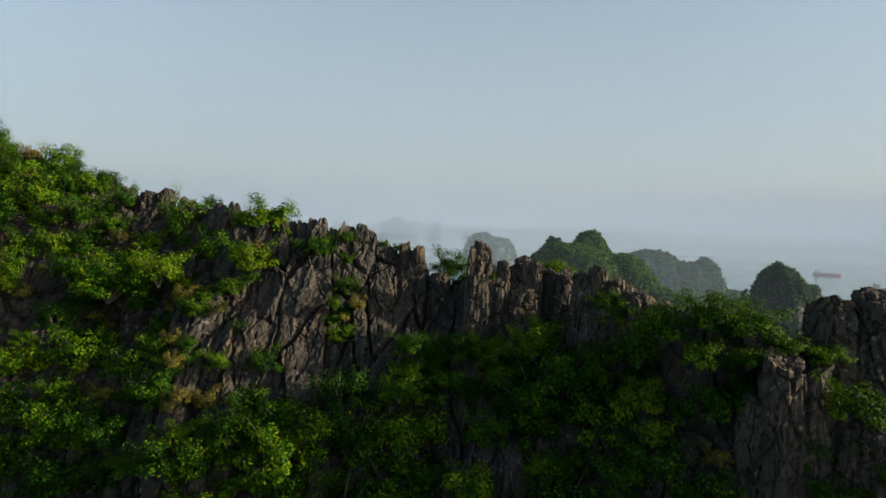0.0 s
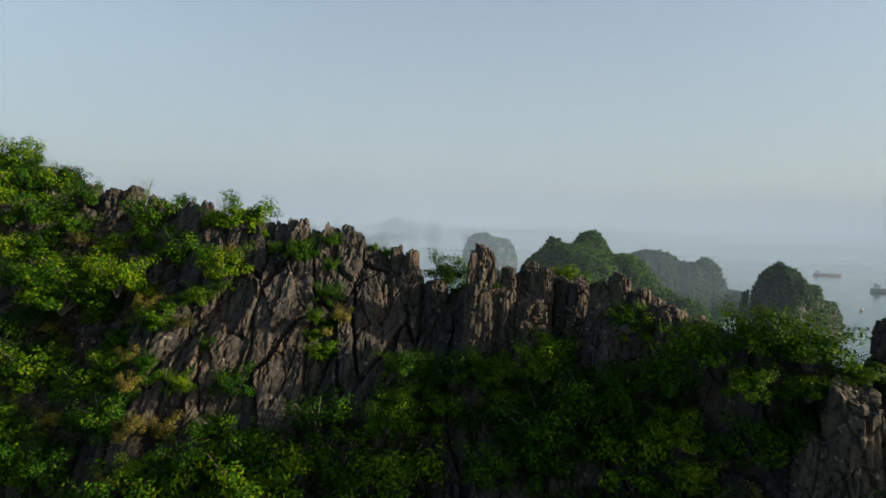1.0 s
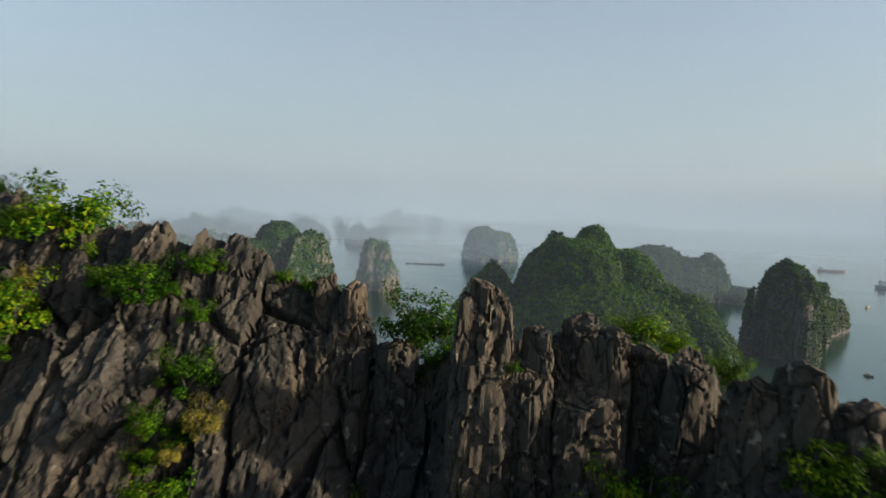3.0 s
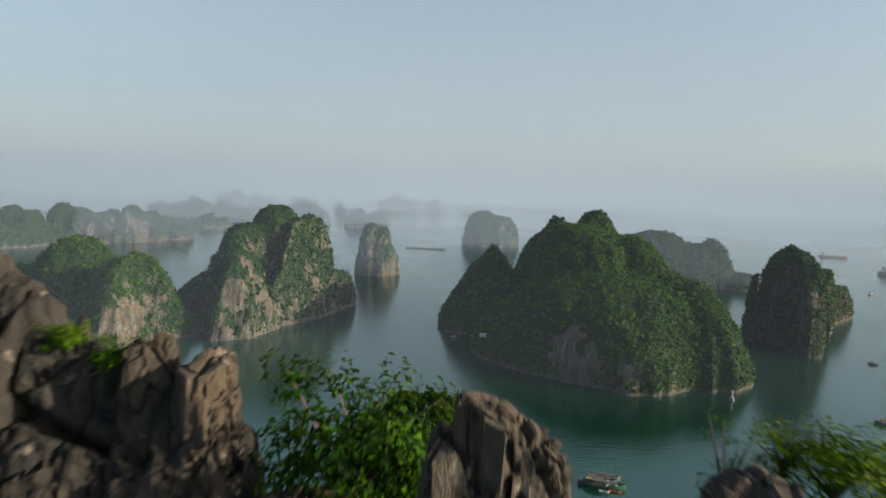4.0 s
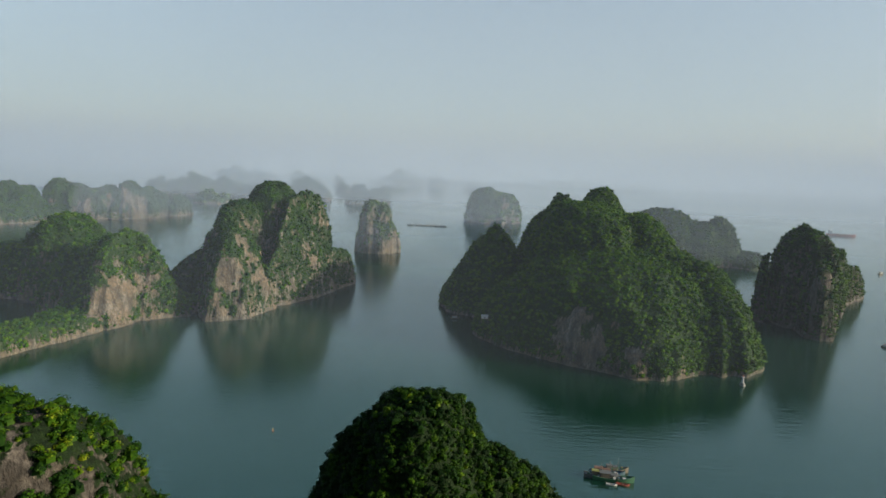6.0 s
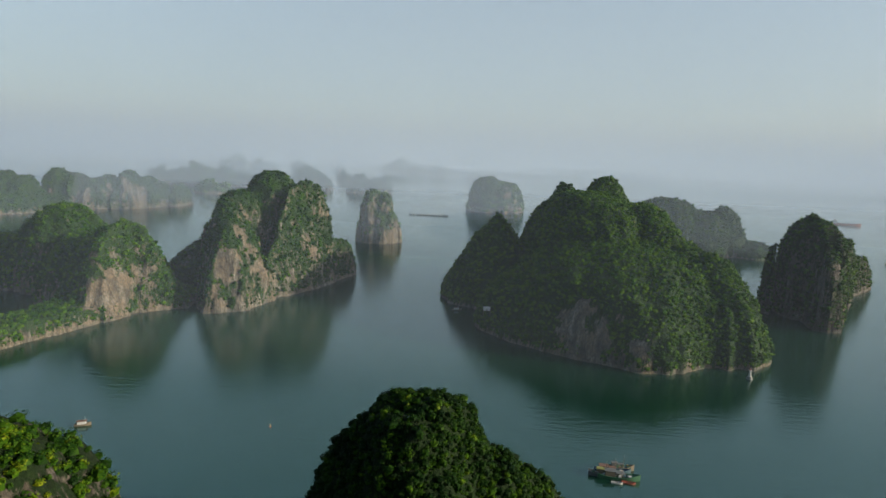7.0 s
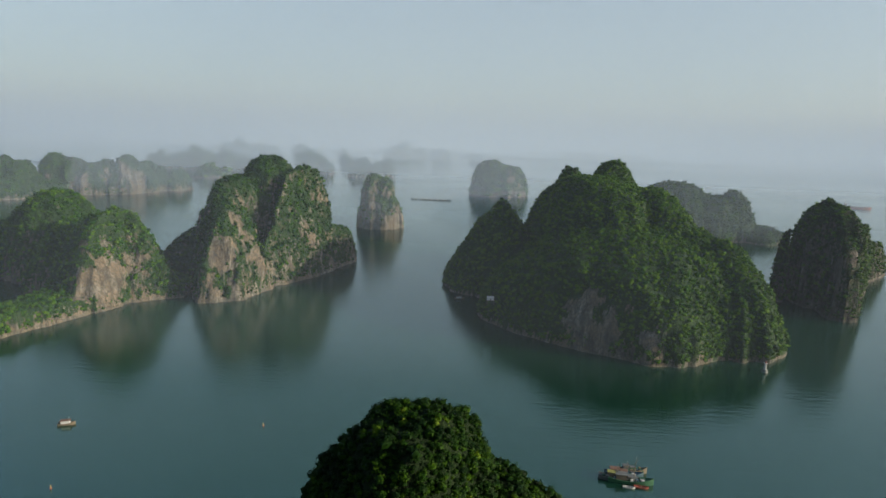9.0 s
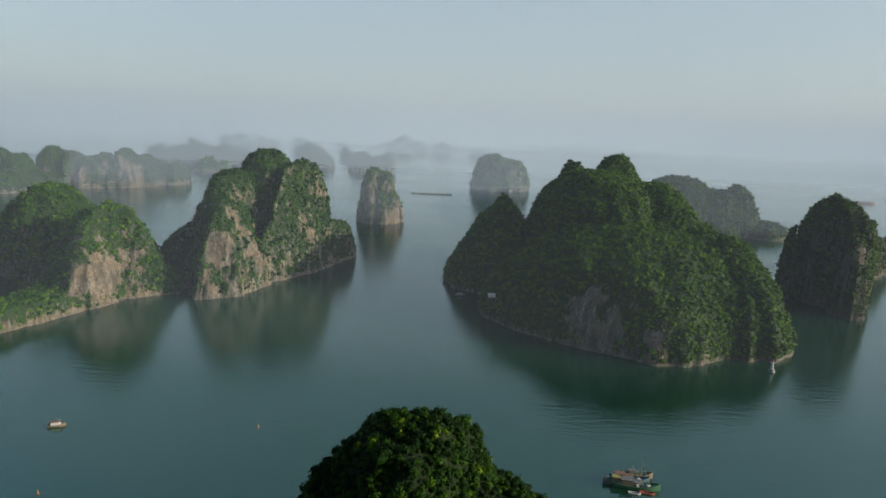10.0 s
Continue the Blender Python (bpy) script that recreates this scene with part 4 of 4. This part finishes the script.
# how bushy each stretch is: thick to the left and in the hollow, open on the cliff in between
dens = np.where(X < -11.5, 0.95, np.where(X < -2.5, np.where(down < 7.6, 0.02 * (down > 1.5), 0.7), np.where(down < 2.6, 0.0, 0.5)))
dens = np.where(X > 8.3, 0.08, dens)
dens = np.where((X > -19) & (X < -10) & (down < 4.0), 0.12, dens)
dens *= np.where(X < -11.5, np.clip(0.75 + 1.1 * (fractal(pool * 0.28 + 9, 3) * 0.5 + 0.5), 0, 1), 1.0)
dens = np.where((X > -22) & (down < 1.3), 0.0, dens)
taken = list(CREST_SHRUBS + FACE_SHRUBS + HOLLOW_SHRUBS)
for p, k, ok in zip(pool, dens, frontal):
    if not ok or r.random() > k:
        continue
    size = r.uniform(0.5, 1.0) * (1.55 if p[0] < -12 or p[2] < 112 else 1.0)
    if any((p[0] - q[0]) ** 2 + (p[1] - q[1]) ** 2 + (p[2] - q[2]) ** 2 < (0.43 * (size + q[3])) ** 2 for q in taken):
        continue
    taken.append((*p, size))
    dry = r.random() < (0.26 if p[0] < -9 else 0.05)
    add_shrub(DRY if dry else KINDS[int(r.integers(0, 6))], float(p[0]), float(p[1]) - 0.1, float(p[2]), size, r)
    if len(taken) > 345:
        break

# ---- boats and small things on the water ----
TIMBER = paint("weathered_planks", (0.1, 0.085, 0.065), 0.8, wear=0.6, scale=3)
GREEN_PAINT = paint("green_hull_paint", (0.015, 0.075, 0.04), 0.6, wear=0.5)
BLUE_PAINT = paint("blue_hull_paint", (0.03, 0.07, 0.1), 0.6, wear=0.5)
WHITE_PAINT = paint("white_paint", (0.3, 0.32, 0.33), 0.8, wear=0.7)
RED_PAINT = paint("red_oxide_paint", (0.2, 0.05, 0.035), 0.6, wear=0.4)
GREY_PAINT = paint("grey_hull_paint", (0.07, 0.08, 0.085), 0.6, wear=0.5)
YELLOW_PAINT = paint("yellow_paint", (0.22, 0.15, 0.04), 0.6, wear=0.4)
RUST_ROOF = paint("rusty_roof_sheet", (0.09, 0.05, 0.038), 0.9, wear=0.7)
TARP = paint("faded_tarpaulin", (0.16, 0.17, 0.05), 0.8, wear=0.6)
COAL = paint("dark_bulk_cargo", (0.06, 0.055, 0.05), 0.95, wear=0.7, scale=0.6)


def hull(length, beam, depth, sheer, draft=0.5, stern=0.75, bow=1.0):
    """An open-bottomed hull along +x with raised bow and stern."""
    bm = bmesh.new()
    n = 14
    rows = []
    for k in range(n + 1):
        u = k / n
        half = beam / 2 * min(1.0, stern + (1 - stern) * u / 0.3) * (1 - max(0, (u - 0.55) / 0.45) ** 2.2 * bow)
        half = max(half, 0.04)
        top = depth + sheer * (abs(u - 0.4) / 0.6) ** 2
        x = (u - 0.5) * length
        rows.append([bm.verts.new(c) for c in ((x, -half, top), (x, -half * 0.8, -draft * 0.2), (x, -half * 0.35, -draft), (x, half * 0.35, -draft), (x, half * 0.8, -draft * 0.2), (x, half, top), (x, half * 0.86, top), (x, half * 0.8, top - 0.35), (x, -half * 0.8, top - 0.35), (x, -half * 0.86, top))])
    m = len(rows[0])
    for a, b in zip(rows, rows[1:]):
        for j in range(m):
            bm.faces.new((a[j], a[(j + 1) % m], b[(j + 1) % m], b[j]))
    bm.faces.new(rows[0])
    bm.faces.new(rows[-1][::-1])
    return bm


def boxes(*spans, taper=0.0):
    bm = bmesh.new()
    for lo, hi in spans:
        box(bm, lo, hi, taper)
    return bm


def pole(x, y, z0, z1, r, lean=0.0):
    bm = bmesh.new()
    low = [bm.verts.new((x + r * math.cos(a), y + r * math.sin(a), z0)) for a in np.arange(8) * math.pi / 4]
    high = [bm.verts.new((x + lean + 0.6 * r * math.cos(a), y + 0.6 * r * math.sin(a), z1)) for a in np.arange(8) * math.pi / 4]
    for j in range(8):
        bm.faces.new((low[j], low[(j + 1) % 8], high[(j + 1) % 8], high[j]))
    bm.faces.new(high)
    return bm


def fishing_boat(length, paint_, house_paint, roof_paint, label, house_at=-0.28):
    base = new("fishing_boat", None)
    w = length * 0.24
    part("hull", hull(length, w, 1.3, 1.3), paint_, base)
    part("deck", boxes(((-length * 0.44, -w * 0.36, 0.75), (length * 0.3, w * 0.36, 1.0))), TIMBER, base)
    hx = house_at * length
    cabin = part("wheelhouse", boxes(((hx - length * 0.13, -w * 0.3, 0.95), (hx + length * 0.1, w * 0.3, 3.1)), taper=0.08), house_paint, base)
    part("window", boxes(((hx + length * 0.1 - 0.03, -w * 0.22, 2.1), (hx + length * 0.1 + 0.03, w * 0.22, 2.75))), GREY_PAINT, cabin, "dark wheelhouse window")
    part("roof", boxes(((hx - length * 0.15, -w * 0.35, 3.1), (hx + length * 0.125, w * 0.35, 3.25)), taper=0.05), roof_paint, base)
    part("awning", boxes(((hx + length * 0.125, -w * 0.3, 2.5), (hx + length * 0.32, w * 0.3, 2.6))), roof_paint, base)
    for sx in (hx + length * 0.14, hx + length * 0.31):
        for sy in (-w * 0.28, w * 0.28):
            part("awning_post", pole(sx, sy, 0.95, 2.5, 0.06), TIMBER, base)
    part("mast", pole(length * 0.06, 0, 0.95, 6.5, 0.11), TIMBER, base)
    part("boom", pole(-length * 0.05, 0, 3.2, 5.4, 0.07, 2.2), TIMBER, base)
    part("crate", boxes(((length * 0.1, -w * 0.25, 1.0), (length * 0.16, w * 0.05, 1.7))), BLUE_PAINT, base)
    part("crate", boxes(((length * 0.2, -w * 0.1, 1.0), (length * 0.27, w * 0.2, 1.6))), WHITE_PAINT, base)
    part("net_heap", heap(length * 0.0, w * 0.1, 1.0, 1.4, 0.8, 5), GREEN_PAINT, base)
    rr = np.random.default_rng(int(length * 10))
    for k in range(26):
        cx, cy = rr.uniform(-0.4, 0.3) * length, rr.uniform(-0.32, 0.32) * w
        sx, sy, sz = rr.uniform(0.25, 0.8), rr.uniform(0.25, 0.6), rr.uniform(0.3, 1.0)
        part(("crate", "basket", "drum", "net_roll")[k % 4], boxes(((cx - sx, cy - sy, 1.0), (cx + sx, cy + sy, 1.0 + sz)), taper=0.12), (WHITE_PAINT, GREEN_PAINT, YELLOW_PAINT, TIMBER, GREY_PAINT, GREEN_PAINT)[int(rr.integers(0, 6))], base)
    return tagged(base, label, "boat")


def heap(x, y, z, r, h, seed):
    """A loose low heap."""
    bm = bmesh.new()
    rr = np.random.default_rng(seed)
    rings = []
    for f, t in ((1, 0), (0.75, 0.5), (0.4, 0.85), (0.05, 1.0)):
        rings.append([bm.verts.new((x + r * f * math.cos(a) * rr.uniform(0.8, 1.2), y + r * f * math.sin(a) * rr.uniform(0.8, 1.2), z + h * t * rr.uniform(0.85, 1.1))) for a in np.arange(10) * math.pi / 5])
    for a, b in zip(rings, rings[1:]):
        for j in range(10):
            bm.faces.new((a[j], a[(j + 1) % 10], b[(j + 1) % 10], b[j]))
    return bm


def put(ob, x, y, turn, z=0.0):
    ob.matrix_basis = pose(x, y, z, 0, 0, turn)
    return ob


put(fishing_boat(15.8, GREEN_PAINT, TIMBER, GREY_PAINT, "green wooden fishing boat rafted beside other boats", -0.2), 58.6, 248.6, -6)
put(fishing_boat(13.6, BLUE_PAINT, WHITE_PAINT, RUST_ROOF, "blue-grey wooden fishing boat with a rusty roof", -0.24), 57.0, 252.0, -4)
put(fishing_boat(11.5, GREY_PAINT, TIMBER, TARP, "grey wooden boat with a faded yellow-green awning", -0.1), 53.2, 249.6, -10)
put(fishing_boat(9.6, TIMBER, GREY_PAINT, GREY_PAINT, "small brown timber boat crowded with nets", -0.3), 61.2, 255.0, 2)


def skiff(label, length=4.2, material=WHITE_PAINT):
    base = new("skiff", None)
    part("hull", hull(length, length * 0.3, 0.5, 0.35, 0.2), material, base)
    part("thwart", boxes(((-0.2, -length * 0.12, 0.3), (0.15, length * 0.12, 0.36)), ((length * 0.2, -length * 0.08, 0.32), (length * 0.26, length * 0.08, 0.38))), TIMBER, base)
    return tagged(base, label, "boat")


put(skiff("small white dinghy tied beside fishing boats"), 57.2, 245.0, -6)
put(skiff("small red-brown rowing boat beside fishing boats", 5.0, RED_PAINT), 61.6, 245.6, -8)


def sampan(label):
    base = new("sampan", None)
    part("hull", hull(6.4, 2.0, 0.8, 0.6, 0.3), TIMBER, base)
    part("cabin", boxes(((-2.0, -0.75, 0.6), (1.2, 0.75, 2.0)), taper=0.15), WHITE_PAINT, base)
    part("roof", boxes(((-2.3, -0.9, 2.0), (1.5, 0.9, 2.12))), RUST_ROOF, base)
    part("flag_pole", pole(0.9, 0, 2.1, 3.8, 0.05), WHITE_PAINT, base)
    return tagged(base, label, "boat")


one = put(sampan("small wooden cabin boat on open water"), -162.4, 261.8, 20)
copy_thing(one, pose(303.9, 461.4, 0, 0, 0, -40))
copy_thing(one, pose(534.5, 816.1, 0, 0, 0, 30) @ Matrix.Diagonal((1.6, 1.6, 1.6, 1)))
copy_thing(one, pose(-12.2, 479.0, 0, 0, 0, 15) @ Matrix.Diagonal((1.2, 1.2, 1.0, 1)))
copy_thing(one, pose(229.0, 338.4, 0, 0, 0, 170) @ Matrix.Diagonal((1.5, 1.5, 1.3, 1)))


def buoy(x, y):
    base = new("buoy", None)
    bm = bmesh.new()
    bmesh.ops.create_uvsphere(bm, u_segments=14, v_segments=8, radius=0.55)
    part("float", bm, RED_PAINT, base)
    bm = pole(0, 0, 0.3, 1.9, 0.25)
    part("marker", bm, YELLOW_PAINT, base)
    put(base, x, y, 0)
    base.scale = (0.75, 0.75, 0.75)
    return tagged(base, "weathered orange marker buoy afloat", "buoy", group="buoys")


for x, y in ((-84.8, 271.3), (-138.0, 221.0)):
    buoy(x, y)


def cargo_ship(length, hull_paint, label, house=-0.38):
    base = new("cargo_ship", None)
    beam, depth = length * 0.17, length * 0.075
    part("hull", hull(length, beam, depth, length * 0.025, 1.0, 0.9, 0.95), hull_paint, base)
    part("hatch", boxes(((-length * 0.25, -beam * 0.33, depth - 0.5), (length * 0.36, beam * 0.33, depth + 1.0)), taper=0.3), GREY_PAINT, base)
    x = house * length
    tower_ = part("superstructure", boxes(((x - length * 0.05, -beam * 0.4, depth - 0.4), (x + length * 0.05, beam * 0.4, depth + length * 0.09)), ((x - length * 0.03, -beam * 0.46, depth + length * 0.09), (x + length * 0.045, beam * 0.46, depth + length * 0.125))), WHITE_PAINT, base)
    part("bridge_window", boxes(((x + length * 0.045, -beam * 0.4, depth + length * 0.098), (x + length * 0.047, beam * 0.4, depth + length * 0.115))), GREY_PAINT, tower_, "dark bridge windows")
    part("funnel", boxes(((x - length * 0.045, -beam * 0.1, depth + length * 0.09), (x - length * 0.032, beam * 0.1, depth + length * 0.15))), RED_PAINT, base)
    part("mast", pole(length * 0.4, 0, depth, depth + length * 0.12, length * 0.004), GREY_PAINT, base)
    return tagged(base, label, "ship")


put(cargo_ship(70, GREY_PAINT, "grey cargo ship with a white deckhouse"), 738, 1048, -12)
put(cargo_ship(56, RED_PAINT, "red-hulled cargo ship riding in haze"), 800, 1345, -12)
put(cargo_ship(115, GREY_PAINT, "distant cargo ship faint in haze"), 1536, 4050, -8)

barge = new("barge", None)
part("hull", hull(62, 8, 1.6, 0.6, 0.6, 0.9, 0.6), GREY_PAINT, barge)
for k, x in enumerate((-20, -8, 4, 16)):
    part("bulk_heap", heap(x, 0, 1.0, 5.2, 1.6, 30 + k), COAL, barge)
put(barge, -88, 1170.5, -1)
tagged(barge, "long low dark barge with heaped cargo", "barge")
tug = fishing_boat(13, GREY_PAINT, WHITE_PAINT, GREY_PAINT, "small grey tug ahead of the barge")
put(tug, -128, 1171, 180)


def raft(x, y, turn):
    base = new("raft", None)
    part("pontoon", boxes(((-5, -1.6, -0.2), (5, 1.6, 0.35))), TIMBER, base)
    part("shed", boxes(((-3.2, -1.2, 0.35), (0.4, 1.2, 2.2))), GREY_PAINT, base)
    part("roof", boxes(((-3.6, -1.5, 2.2), (0.8, 1.5, 2.35))), RUST_ROOF, base)
    put(base, x, y, turn)
    return tagged(base, "low floating raft with a small shed", "raft")


raft(304, 655, 0)

# the white light at the island's foot and the white hut above the shore
beacon = new("beacon", None)
part("plinth", pole(0, 0, -1.0, 1.6, 2.2), GREY_PAINT, beacon)
part("column", pole(0, 0, 1.5, 5.0, 0.85), WHITE_PAINT, beacon)
part("gallery", boxes(((-0.8, -0.8, 5.0), (0.8, 0.8, 5.2))), WHITE_PAINT, beacon)
part("lantern", pole(0, 0, 5.2, 6.2, 0.45), RED_PAINT, beacon)
put(beacon, 158.5, 364.2, 0)
tagged(beacon, "small white navigation light on a rock plinth", "beacon")

hut = new("hut", None)
part("platform", boxes(((-3.6, -2.4, -4.5), (-3.2, -2.0, 0)), ((3.2, -2.4, -4.5), (3.6, -2.0, 0)), ((-3.8, -2.6, 0), (3.8, 2.4, 0.25))), TIMBER, hut)
part("wall", boxes(((-3.2, -2.0, 0.25), (3.2, 2.0, 3.0))), WHITE_PAINT, hut)
part("roof", boxes(((-3.7, -2.5, 3.0), (3.7, 2.5, 3.5)), taper=0.5), WHITE_PAINT, hut)
part("door", boxes(((-0.5, -2.04, 0.25), (0.5, -2.0, 2.2))), GREY_PAINT, hut)
put(hut, 9.5, 419.5, 5, 17.0)
hut.scale = (0.66, 0.66, 0.66)
tagged(hut, "small white hut on stilts above the shore", "hut")
